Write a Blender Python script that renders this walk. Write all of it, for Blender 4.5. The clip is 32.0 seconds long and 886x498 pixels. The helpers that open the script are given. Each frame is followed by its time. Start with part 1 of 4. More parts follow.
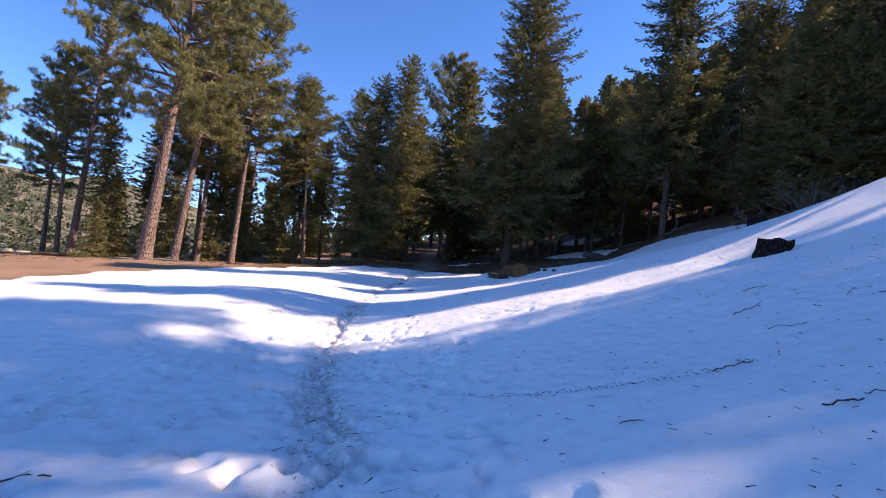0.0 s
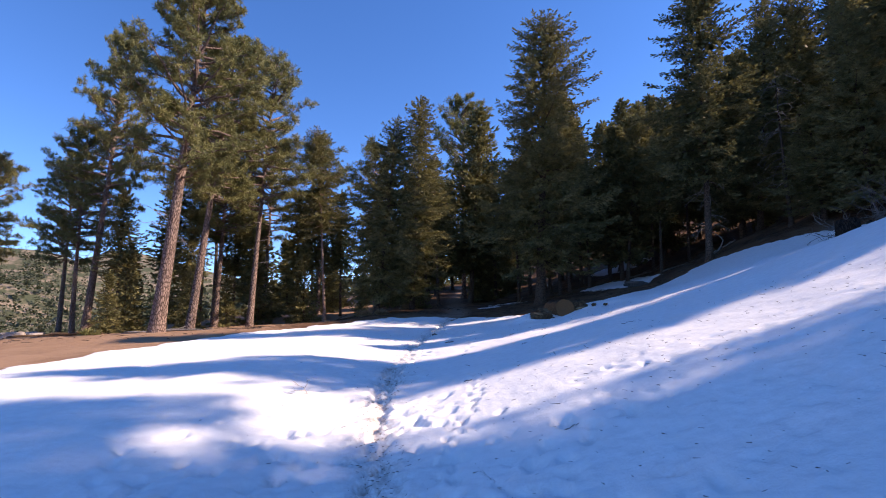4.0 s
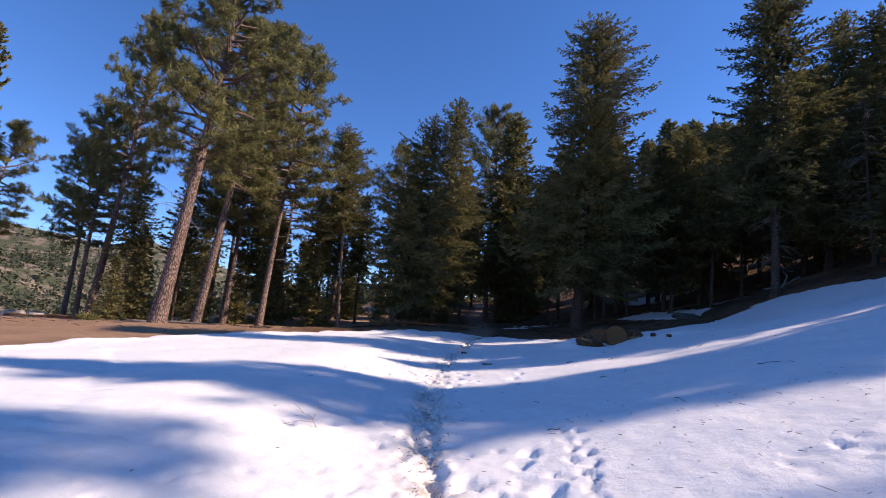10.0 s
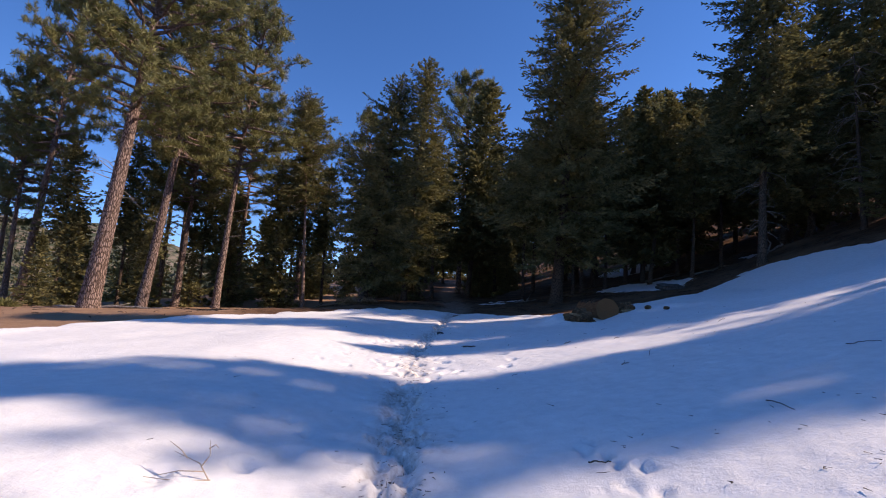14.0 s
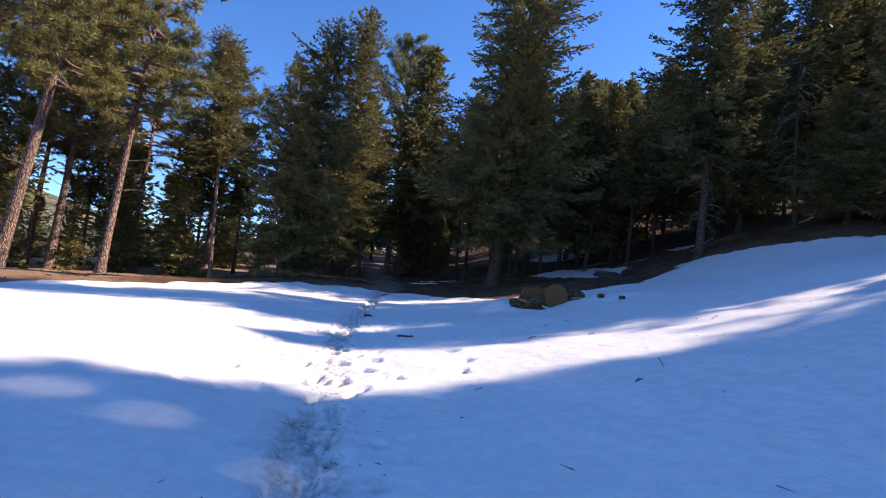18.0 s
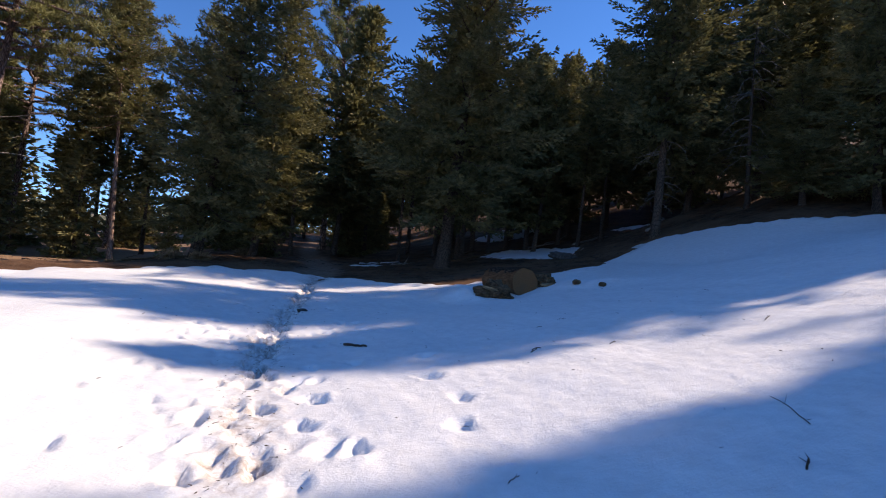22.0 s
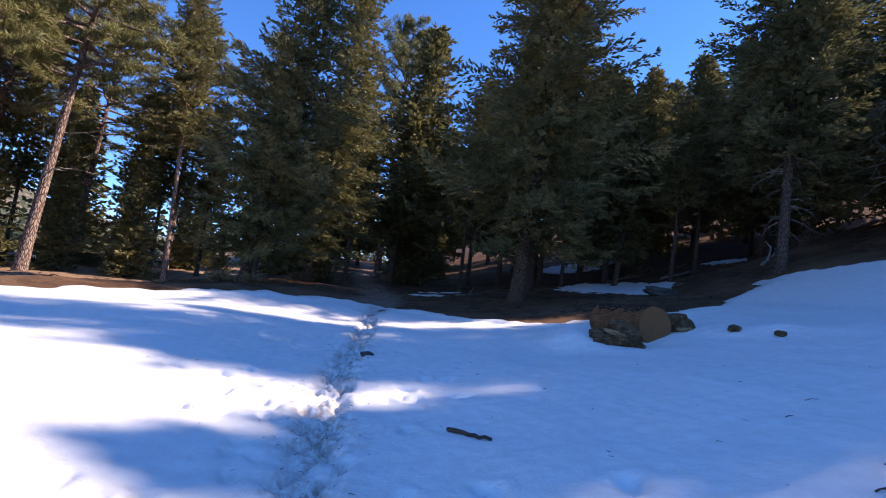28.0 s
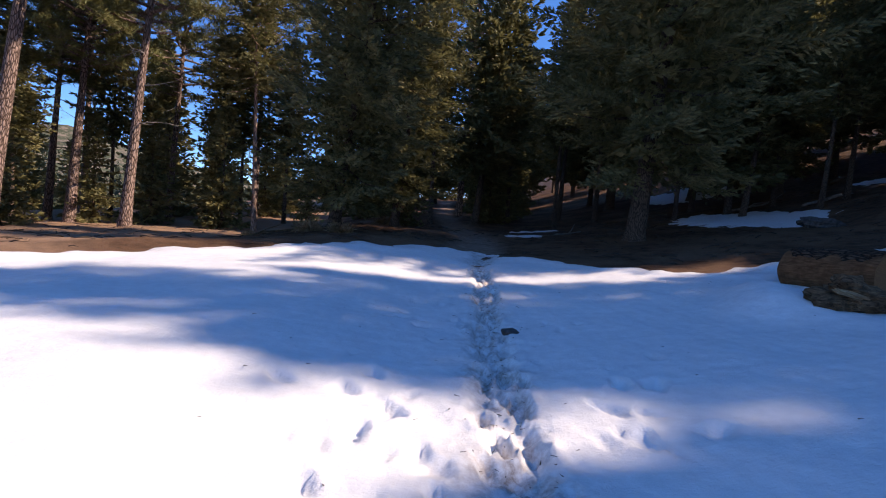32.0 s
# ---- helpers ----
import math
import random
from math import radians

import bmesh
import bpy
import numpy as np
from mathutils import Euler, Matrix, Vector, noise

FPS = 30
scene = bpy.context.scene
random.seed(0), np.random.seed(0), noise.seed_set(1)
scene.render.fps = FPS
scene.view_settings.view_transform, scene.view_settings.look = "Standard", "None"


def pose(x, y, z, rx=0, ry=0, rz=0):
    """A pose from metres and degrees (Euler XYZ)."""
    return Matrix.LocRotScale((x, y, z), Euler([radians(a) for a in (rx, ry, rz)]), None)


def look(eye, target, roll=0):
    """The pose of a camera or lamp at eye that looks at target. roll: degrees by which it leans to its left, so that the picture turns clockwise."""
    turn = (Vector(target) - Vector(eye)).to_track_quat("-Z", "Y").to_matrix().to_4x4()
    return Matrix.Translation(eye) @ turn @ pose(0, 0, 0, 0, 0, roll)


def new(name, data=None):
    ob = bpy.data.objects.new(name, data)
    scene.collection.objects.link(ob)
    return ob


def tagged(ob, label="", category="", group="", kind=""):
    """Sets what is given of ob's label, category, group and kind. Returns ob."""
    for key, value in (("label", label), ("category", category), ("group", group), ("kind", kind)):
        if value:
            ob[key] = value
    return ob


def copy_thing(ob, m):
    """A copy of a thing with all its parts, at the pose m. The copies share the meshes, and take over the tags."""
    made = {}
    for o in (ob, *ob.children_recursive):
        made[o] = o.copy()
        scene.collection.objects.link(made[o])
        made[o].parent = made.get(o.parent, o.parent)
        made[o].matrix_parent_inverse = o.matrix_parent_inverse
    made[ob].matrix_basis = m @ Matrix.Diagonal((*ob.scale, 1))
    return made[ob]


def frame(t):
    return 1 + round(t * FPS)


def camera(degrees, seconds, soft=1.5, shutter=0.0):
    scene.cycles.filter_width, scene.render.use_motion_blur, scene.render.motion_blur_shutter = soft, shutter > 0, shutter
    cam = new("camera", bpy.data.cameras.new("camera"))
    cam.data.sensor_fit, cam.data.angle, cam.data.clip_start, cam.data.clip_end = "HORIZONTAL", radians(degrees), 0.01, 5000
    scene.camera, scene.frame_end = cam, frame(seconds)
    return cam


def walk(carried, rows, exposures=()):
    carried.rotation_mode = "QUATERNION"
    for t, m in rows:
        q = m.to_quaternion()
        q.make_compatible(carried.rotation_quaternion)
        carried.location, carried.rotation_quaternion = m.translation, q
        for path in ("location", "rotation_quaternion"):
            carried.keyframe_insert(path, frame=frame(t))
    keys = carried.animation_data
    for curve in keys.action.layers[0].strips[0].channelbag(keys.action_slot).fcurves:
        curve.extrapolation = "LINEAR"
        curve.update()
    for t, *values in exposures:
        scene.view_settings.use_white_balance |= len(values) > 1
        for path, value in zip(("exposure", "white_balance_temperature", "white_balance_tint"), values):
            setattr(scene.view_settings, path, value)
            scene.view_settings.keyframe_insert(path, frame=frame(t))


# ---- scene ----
cam = camera(86.8, 32.0, soft=1.0)
PATH = [
    (0, (0.46, -0.322, 1.521), (0.444, 1.676, 1.617), 2.6),
    (0.5, (0.185, -0.053, 1.564), (0.104, 1.942, 1.69), 2.2),
    (1, (0.175, 0.146, 1.528), (0.113, 2.144, 1.576), 3.6),
    (1.5, (0.301, 0.501, 1.475), (0.251, 2.5, 1.498), 2.4),
    (2, (0.158, 0.775, 1.495), (0.036, 2.771, 1.485), 0.8),
    (2.5, (-0.125, 1.167, 1.576), (-0.25, 3.162, 1.648), -0.1),
    (3, (-0.137, 1.557, 1.567), (-0.242, 3.548, 1.725), -0.6),
    (3.5, (-0.161, 1.911, 1.607), (-0.238, 3.9, 1.803), -2.3),
    (4, (-0.423, 2.243, 1.659), (-0.508, 4.221, 1.94), -2.5),
    (4.5, (-0.56, 2.584, 1.575), (-0.612, 4.565, 1.847), -0.7),
    (6.5, (-0.821, 3.7, 1.61), (-0.859, 5.678, 1.905), -3.0),
    (7, (-0.889, 4.059, 1.626), (-0.927, 6.036, 1.93), -4.0),
    (7.5, (-1.075, 4.348, 1.625), (-1.15, 6.32, 1.954), -3.2),
    (8, (-1.11, 4.602, 1.557), (-1.167, 6.581, 1.845), -1.0),
    (8.5, (-1.173, 4.859, 1.567), (-1.302, 6.843, 1.783), -0.4),
    (9, (-1.367, 4.984, 1.602), (-1.682, 6.946, 1.832), -1.0),
    (9.5, (-1.592, 5.208, 1.638), (-1.874, 7.154, 2.0), -0.3),
    (10, (-1.587, 5.374, 1.553), (-1.743, 7.336, 1.905), 2.6),
    (10.5, (-1.433, 5.598, 1.534), (-1.49, 7.577, 1.823), 3.1),
    (11, (-1.394, 5.914, 1.519), (-1.334, 7.899, 1.757), 3.0),
    (11.5, (-1.508, 6.329, 1.59), (-1.437, 8.307, 1.876), 3.9),
    (12, (-1.455, 6.624, 1.56), (-1.363, 8.6, 1.854), 2.9),
    (12.5, (-1.434, 6.987, 1.611), (-1.307, 8.962, 1.902), 1.8),
    (13, (-1.749, 7.323, 1.629), (-1.737, 9.302, 1.922), 1.8),
    (13.5, (-1.923, 7.639, 1.623), (-1.977, 9.619, 1.904), 1.6),
    (14, (-1.838, 8.047, 1.595), (-1.865, 10.03, 1.856), 1.1),
    (14.5, (-1.942, 8.31, 1.606), (-1.943, 10.296, 1.842), 2.3),
    (15, (-2.091, 8.607, 1.609), (-2.031, 10.597, 1.805), 4.0),
    (15.5, (-2.107, 8.904, 1.51), (-2.036, 10.897, 1.667), 3.9),
    (17.5, (-2.101, 10.556, 1.638), (-1.946, 12.54, 1.84), 3.8),
    (18, (-2.036, 10.986, 1.661), (-1.756, 12.958, 1.843), 3.7),
    (18.5, (-2.061, 11.215, 1.695), (-1.706, 13.176, 1.871), 2.8),
    (19, (-2.225, 11.71, 1.797), (-1.842, 13.655, 2.06), 1.2),
    (19.5, (-2.158, 12.148, 1.707), (-1.77, 14.092, 1.968), 0.9),
    (20, (-2.112, 12.541, 1.756), (-1.645, 14.476, 1.947), 0.8),
    (20.5, (-2.225, 12.861, 1.782), (-1.709, 14.784, 1.967), 1.5),
    (21, (-2.313, 13.139, 1.809), (-1.825, 15.071, 1.983), 2.3),
    (21.5, (-2.23, 13.578, 1.76), (-1.709, 15.502, 1.922), 2.6),
    (22, (-2.124, 13.974, 1.884), (-1.571, 15.893, 1.993), 3.3),
    (22.5, (-2.215, 14.351, 1.923), (-1.668, 16.27, 2.06), 4.1),
    (23, (-2.309, 14.699, 1.889), (-1.871, 16.642, 2.063), 5.0),
    (23.5, (-2.312, 15.124, 1.848), (-1.967, 17.084, 2.046), 4.1),
    (24, (-2.359, 15.293, 1.949), (-2.003, 17.251, 2.144), 3.5),
    (24.5, (-2.46, 15.472, 2.013), (-2.042, 17.414, 2.241), 3.0),
    (25, (-2.647, 15.703, 2.037), (-2.212, 17.636, 2.308), 2.4),
    (25.5, (-2.704, 15.972, 2.009), (-2.302, 17.913, 2.28), 2.9),
    (27.5, (-2.564, 17.292, 1.905), (-2.201, 19.241, 2.164), 6.2),
    (28, (-2.492, 17.629, 1.867), (-2.153, 19.587, 2.092), 5.3),
    (28.5, (-2.508, 17.903, 1.878), (-2.18, 19.865, 2.087), 3.4),
    (29, (-2.605, 18.31, 1.915), (-2.302, 20.273, 2.148), 2.6),
    (29.5, (-2.555, 18.569, 1.888), (-2.203, 20.528, 2.079), 3.9),
    (30, (-2.467, 19.031, 1.818), (-2.108, 20.993, 1.966), 3.3),
    (30.5, (-2.717, 19.304, 1.792), (-2.527, 21.293, 1.885), 3.7),
    (31, (-3.279, 19.684, 1.964), (-3.225, 21.683, 1.939), 3.0),
    (31.5, (-3.434, 19.917, 2.054), (-3.423, 21.915, 1.964), 3.5),
    (32, (-3.476, 20.227, 2.177), (-3.419, 22.225, 2.105), 3.2),
]
EXPOSURES = [(0,0.91,7440,24),(4,0.81,7240,24),(7,0.68,7040,24),(9,0.55,7090,24),(11,0.39,7140,23),(13,0.39,7190,23),(15,0.19,7190,23),(15.5,0.21,7140,23),(17.5,0.86,7240,20),(21,0.93,7290,20),(22.2,0.38,7120,18),(24,0.24,7120,18),(25.5,0.58,6940,21),(27.5,0.95,6840,21),(29.5,1.18,6890,21),(31,0.75,7090,21),(32,0.57,7090,21)]
walk(cam, [(t, look(eye, target, roll)) for t, eye, target, roll in PATH], EXPOSURES)


# ---- light ----
SUN_AZ, SUN_EL = radians(89.5), radians(35)
world = bpy.data.worlds.new("sky")
scene.world = world
world.use_nodes = True
wn = world.node_tree.nodes
sky = wn.new("ShaderNodeTexSky")
sky.sky_type, sky.sun_disc = "NISHITA", False
sky.sun_elevation, sky.sun_rotation, sky.altitude = SUN_EL, SUN_AZ, 2200
sky.air_density, sky.dust_density, sky.ozone_density = 1.0, 0.0, 5.0
wn["Background"].inputs["Strength"].default_value = 0.15
deep = wn.new("ShaderNodeHueSaturation")
deep.inputs["Saturation"].default_value = 1.19
deep.inputs["Hue"].default_value = 0.505
deep.inputs["Value"].default_value = 1.15
world.node_tree.links.new(sky.outputs["Color"], deep.inputs["Color"])
world.node_tree.links.new(deep.outputs["Color"], wn["Background"].inputs["Color"])
sun_way = Vector((math.sin(SUN_AZ) * math.cos(SUN_EL), math.cos(SUN_AZ) * math.cos(SUN_EL), math.sin(SUN_EL)))
sun = new("sun", bpy.data.lights.new("sun", "SUN"))
sun.data.energy, sun.data.angle, sun.data.color = 4.4, radians(0.7), (1.0, 0.91, 0.78)
sun.matrix_world = look(sun_way * 100, (0, 0, 0))

# ---- materials ----


class Nodes:
    """Shorthand for building one node material."""

    def __init__(self, name):
        self.mat = bpy.data.materials.new(name)
        self.mat.use_nodes = True
        self.tree = self.mat.node_tree
        self.bsdf = self.tree.nodes["Principled BSDF"]
        self.out = self.tree.nodes["Material Output"]

    def add(self, kind, **inputs):
        node = self.tree.nodes.new(kind)
        for key, value in inputs.items():
            self.put(node.inputs[key.replace("_", " ")], value)
        return node

    def put(self, socket, value):
        if isinstance(value, bpy.types.NodeSocket):
            self.tree.links.new(value, socket)
        else:
            socket.default_value = value

    def where(self, scale=(1, 1, 1), kind="Object"):
        m = self.add("ShaderNodeMapping", Scale=scale)
        self.put(m.inputs["Vector"], self.add("ShaderNodeTexCoord").outputs[kind])
        return m.outputs["Vector"]

    def world_place(self, scale=(1, 1, 1)):
        m = self.add("ShaderNodeMapping", Scale=scale)
        self.put(m.inputs["Vector"], self.add("ShaderNodeNewGeometry").outputs["Position"])
        return m.outputs["Vector"]

    def noise(self, at, scale, detail=4.0, rough=0.55):
        return self.add("ShaderNodeTexNoise", Vector=at, Scale=scale, Detail=detail, Roughness=rough).outputs["Fac"]

    def ramp(self, fac, *stops):
        node = self.add("ShaderNodeValToRGB", Fac=fac)
        ramp = node.color_ramp
        while len(ramp.elements) < len(stops):
            ramp.elements.new(0.5)
        for e, (place, colour) in zip(ramp.elements, stops):
            e.position = place
            e.color = (*colour, 1) if isinstance(colour, tuple) else (colour, colour, colour, 1)
        return node.outputs["Color"]

    def mix(self, fac, a, b, blend="MIX"):
        node = self.tree.nodes.new("ShaderNodeMix")
        node.data_type, node.blend_type = "RGBA", blend
        for socket, value in ((node.inputs[0], fac), (node.inputs[6], a), (node.inputs[7], b)):
            self.put(socket, (*value, 1) if isinstance(value, tuple) and len(value) == 3 else value)
        return node.outputs[2]

    def maths(self, op, a, b=0.0):
        node = self.tree.nodes.new("ShaderNodeMath")
        node.operation = op
        self.put(node.inputs[0], a)
        self.put(node.inputs[1], b)
        return node.outputs[0]

    def bump(self, height, strength, distance):
        return self.add("ShaderNodeBump", Height=height, Strength=strength, Distance=distance).outputs["Normal"]

    def done(self, colour, rough, normal=None, spec=0.3):
        self.put(self.bsdf.inputs["Base Color"], (*colour, 1) if isinstance(colour, tuple) else colour)
        self.put(self.bsdf.inputs["Roughness"], rough)
        self.bsdf.inputs["Specular IOR Level"].default_value = spec
        if normal is not None:
            self.put(self.bsdf.inputs["Normal"], normal)
        return self.mat


def snow_material():
    n = Nodes("old_snow")
    at = n.world_place()
    coarse, fine = n.noise(at, 5.0, 5), n.noise(at, 42.0, 4, 0.65)
    crust = n.noise(n.world_place((1.0, 1.3, 1.0)), 7.0, 6, 0.7)
    clean = n.mix(n.ramp(coarse, (0.3, 0.0), (0.7, 1.0)), (0.84, 0.82, 0.79), (0.93, 0.91, 0.88))
    dirt = n.add("ShaderNodeAttribute")
    dirt.attribute_name = "dirt"
    soil = n.mix(n.noise(at, 20.0, 5), (0.29, 0.195, 0.135), (0.60, 0.50, 0.42))
    amount = n.maths("MULTIPLY", dirt.outputs["Fac"], n.ramp(n.noise(at, 9.0, 6, 0.7), (0.38, 0.0), (0.62, 1.0)))
    colour = n.mix(amount, clean, soil)
    specks = n.ramp(n.noise(at, 130.0, 2, 0.5), (0.70, 0.0), (0.74, 1.0))
    colour = n.mix(n.maths("MULTIPLY", specks, 0.35), colour, (0.2, 0.14, 0.09))
    height = n.maths("ADD", n.maths("MULTIPLY", crust, 1.0), n.maths("MULTIPLY", fine, 0.17))
    n.put(n.bsdf.inputs["Subsurface Weight"], 0.0)
    return n.done(colour, 0.62, n.bump(height, 0.42, 0.05), 0.25)


def duff_material():
    n = Nodes("needle_duff")
    at = n.world_place()
    big, mid, fine = n.noise(at, 0.35, 4), n.noise(at, 2.6, 5, 0.65), n.noise(at, 26.0, 4, 0.7)
    a = n.mix(n.ramp(mid, (0.35, 0.0), (0.68, 1.0)), (0.085, 0.057, 0.041), (0.25, 0.17, 0.118))
    b = n.mix(n.ramp(big, (0.42, 0.0), (0.62, 1.0)), a, (0.29, 0.20, 0.14))
    c = n.mix(n.ramp(fine, (0.32, 0.0), (0.72, 1.0)), b, (0.40, 0.27, 0.16), "OVERLAY")
    straw_light = n.ramp(n.noise(n.world_place((1, 6, 1)), 7.0, 4, 0.7), (0.60, 0.0), (0.72, 1.0))
    c = n.mix(n.maths("MULTIPLY", straw_light, 0.5), c, (0.42, 0.31, 0.19))
    scrub = n.ramp(n.noise(at, 0.09, 6, 0.75), (0.42, 0.0), (0.54, 1.0))
    # Orange pine straw, with the bank's sun and the wood's shade in the colour.
    bank_light = n.add("ShaderNodeAttribute")
    bank_light.attribute_name = "straw_light"
    c = n.mix(n.maths("SUBTRACT", 1.0, bank_light.outputs["Fac"]), c, n.mix(1.0, c, (0.74, 0.68, 0.64), "MULTIPLY"))
    c = n.mix(bank_light.outputs["Fac"], c, n.mix(0.55, c, n.mix(fine, (0.30, 0.17, 0.10), (0.62, 0.40, 0.26))))
    worn = n.add("ShaderNodeAttribute")
    worn.attribute_name = "trail"
    bare = n.mix(n.noise(n.world_place((0.5, 2.2, 1)), 3.0, 5, 0.7), (0.19, 0.12, 0.082), (0.48, 0.33, 0.24))
    c = n.mix(n.maths("MULTIPLY", worn.outputs["Fac"], n.ramp(mid, (0.2, 0.4), (0.6, 1.0))), c, bare)
    far = n.add("ShaderNodeAttribute")
    far.attribute_name = "far_slope"
    c = n.mix(far.outputs["Fac"], c, n.mix(scrub, (0.23, 0.18, 0.13), (0.07, 0.078, 0.045)))
    return n.done(c, 0.95, n.bump(n.maths("ADD", mid, n.maths("MULTIPLY", fine, 0.6)), 0.9, 0.06), 0.1)


def needle_material(name, dark, light, tip, glow):
    n = Nodes(name)
    at = n.world_place()
    own = n.add("ShaderNodeObjectInfo").outputs["Random"]
    isle = n.add("ShaderNodeNewGeometry").outputs["Random Per Island"]
    c = n.mix(isle, dark, light)
    c = n.mix(n.ramp(n.noise(at, 0.8, 4), (0.45, 0.0), (0.68, 1.0)), c, tip)
    c = n.mix(n.maths("MULTIPLY", own, 0.3), c, tip)
    # Random clumps are darkened in colour to add contrast within the crown.
    old = n.ramp(n.noise(at, 2.4, 3, 0.6), (0.36, 1.0), (0.54, 0.0))
    c = n.mix(n.maths("MULTIPLY", old, 0.75), c, n.mix(0.35, dark, light))
    n.done(c, 0.6, None, 0.2)
    leaf = n.add("ShaderNodeBsdfTranslucent", Color=n.mix(0.5, c, glow))
    both = n.add("ShaderNodeMixShader", Fac=0.28)
    n.put(both.inputs[1], n.bsdf.outputs[0])
    n.put(both.inputs[2], leaf.outputs[0])
    n.put(n.out.inputs["Surface"], both.outputs[0])
    return n.mat


def bark_material(name, dark, mid, light, scale=(9, 9, 2.2), bump=0.9):
    n = Nodes(name)
    at = n.where(scale)
    plates = n.add("ShaderNodeTexVoronoi", Vector=at, Scale=1.0)
    plates.feature = "DISTANCE_TO_EDGE"
    gap = n.ramp(plates.outputs["Distance"], (0.02, 0.0), (0.22, 1.0))
    grain = n.noise(n.where((scale[0] * 3, scale[1] * 3, scale[2] * 2)), 1.5, 6, 0.7)
    c = n.mix(gap, dark, n.mix(n.ramp(grain, (0.3, 0.0), (0.7, 1.0)), mid, light))
    return n.done(c, 0.92, n.bump(n.maths("ADD", gap, n.maths("MULTIPLY", grain, 0.7)), bump, 0.05), 0.1)


def wood_material(name, dark, light, stretch=(2.0, 16.0, 16.0)):
    n = Nodes(name)
    grain = n.noise(n.where(stretch), 2.0, 6, 0.65)
    blot = n.noise(n.where((3, 3, 3)), 2.0, 3)
    c = n.mix(n.ramp(grain, (0.32, 0.0), (0.68, 1.0)), dark, light)
    c = n.mix(n.ramp(blot, (0.45, 0.0), (0.62, 0.6)), c, dark)
    return n.done(c, 0.9, n.bump(grain, 0.8, 0.02), 0.12)


def cut_face_material():
    n = Nodes("sawn_end_grain")
    at = n.where((1, 1, 1))
    rings = n.add("ShaderNodeTexWave", Vector=at, Scale=13.0, Distortion=5.0, Detail=4.0)
    rings.wave_type, rings.rings_direction = "RINGS", "Y"
    c = n.mix(n.ramp(rings.outputs["Fac"], (0.2, 0.0), (0.9, 1.0)), (0.21, 0.088, 0.035), (0.30, 0.138, 0.056))
    c = n.mix(n.ramp(n.noise(at, 3.0, 4), (0.45, 0.0), (0.7, 0.7)), c, (0.20, 0.10, 0.052))
    return n.done(c, 0.85, n.bump(n.noise(at, 40.0, 3), 0.4, 0.01), 0.15)


SNOW, DUFF = snow_material(), duff_material()
FIR = needle_material("fir_needles", (0.040, 0.045, 0.022), (0.250, 0.228, 0.096), (0.34, 0.29, 0.125), (0.29, 0.27, 0.10))
PINE = needle_material("pine_needles", (0.075, 0.084, 0.032), (0.220, 0.216, 0.086), (0.32, 0.29, 0.115), (0.34, 0.31, 0.11))
FARWOOD = needle_material("far_needles", (0.03, 0.045, 0.026), (0.07, 0.08, 0.045), (0.10, 0.10, 0.055), (0.15, 0.15, 0.06))
PINE_BARK = bark_material("pine_bark", (0.085, 0.055, 0.044), (0.31, 0.205, 0.165), (0.47, 0.345, 0.29), (13, 13, 3.2), 0.8)
FIR_BARK = bark_material("fir_bark", (0.06, 0.042, 0.032), (0.17, 0.118, 0.085), (0.28, 0.20, 0.15), (24, 24, 4.0), 0.8)
GREY_BARK = bark_material("pale_grey_bark", (0.16, 0.10, 0.075), (0.36, 0.235, 0.175), (0.50, 0.35, 0.27), (14, 14, 2.0), 0.5)
LOG_BARK = bark_material("log_bark", (0.03, 0.02, 0.014), (0.10, 0.062, 0.04), (0.20, 0.13, 0.085), (16, 5, 16), 1.0)
DEAD_WOOD = wood_material("dead_wood", (0.16, 0.135, 0.115), (0.42, 0.37, 0.32), (14, 14, 3))
TWIG = wood_material("twig_bark", (0.05, 0.034, 0.025), (0.15, 0.11, 0.085), (20, 20, 20))
ROT = wood_material("weathered_wood", (0.035, 0.022, 0.013), (0.27, 0.16, 0.085), (3, 14, 14))
SPLIT = wood_material("split_wood", (0.16, 0.095, 0.05), (0.50, 0.33, 0.18), (3, 20, 20))
CUT = cut_face_material()
STONE = wood_material("dark_stone", (0.05, 0.048, 0.045), (0.16, 0.15, 0.14), (5, 5, 5))
DRY_GRASS = wood_material("dry_grass", (0.20, 0.13, 0.07), (0.48, 0.34, 0.20), (8, 8, 8))
PALE_TWIG = wood_material("pale_twig", (0.35, 0.27, 0.2), (0.6, 0.5, 0.4), (20, 20, 20))
GREY_TWIG = wood_material("grey_twig", (0.10, 0.085, 0.075), (0.28, 0.24, 0.21), (9, 9, 9))

# ---- the lie of the land ----


def curve_of(rows):
    """A softened line through a few heights or offsets."""
    xs = np.linspace(rows[0][0], rows[-1][0], 1200)
    ys = np.interp(xs, [r[0] for r in rows], [r[1] for r in rows])
    step = xs[1] - xs[0]
    w = max(3, int(2.2 / step) | 1)
    pad = np.pad(ys, w // 2, mode="edge")
    ys = np.convolve(pad, np.ones(w) / w, mode="valid")
    return lambda v: np.interp(v, xs, ys)


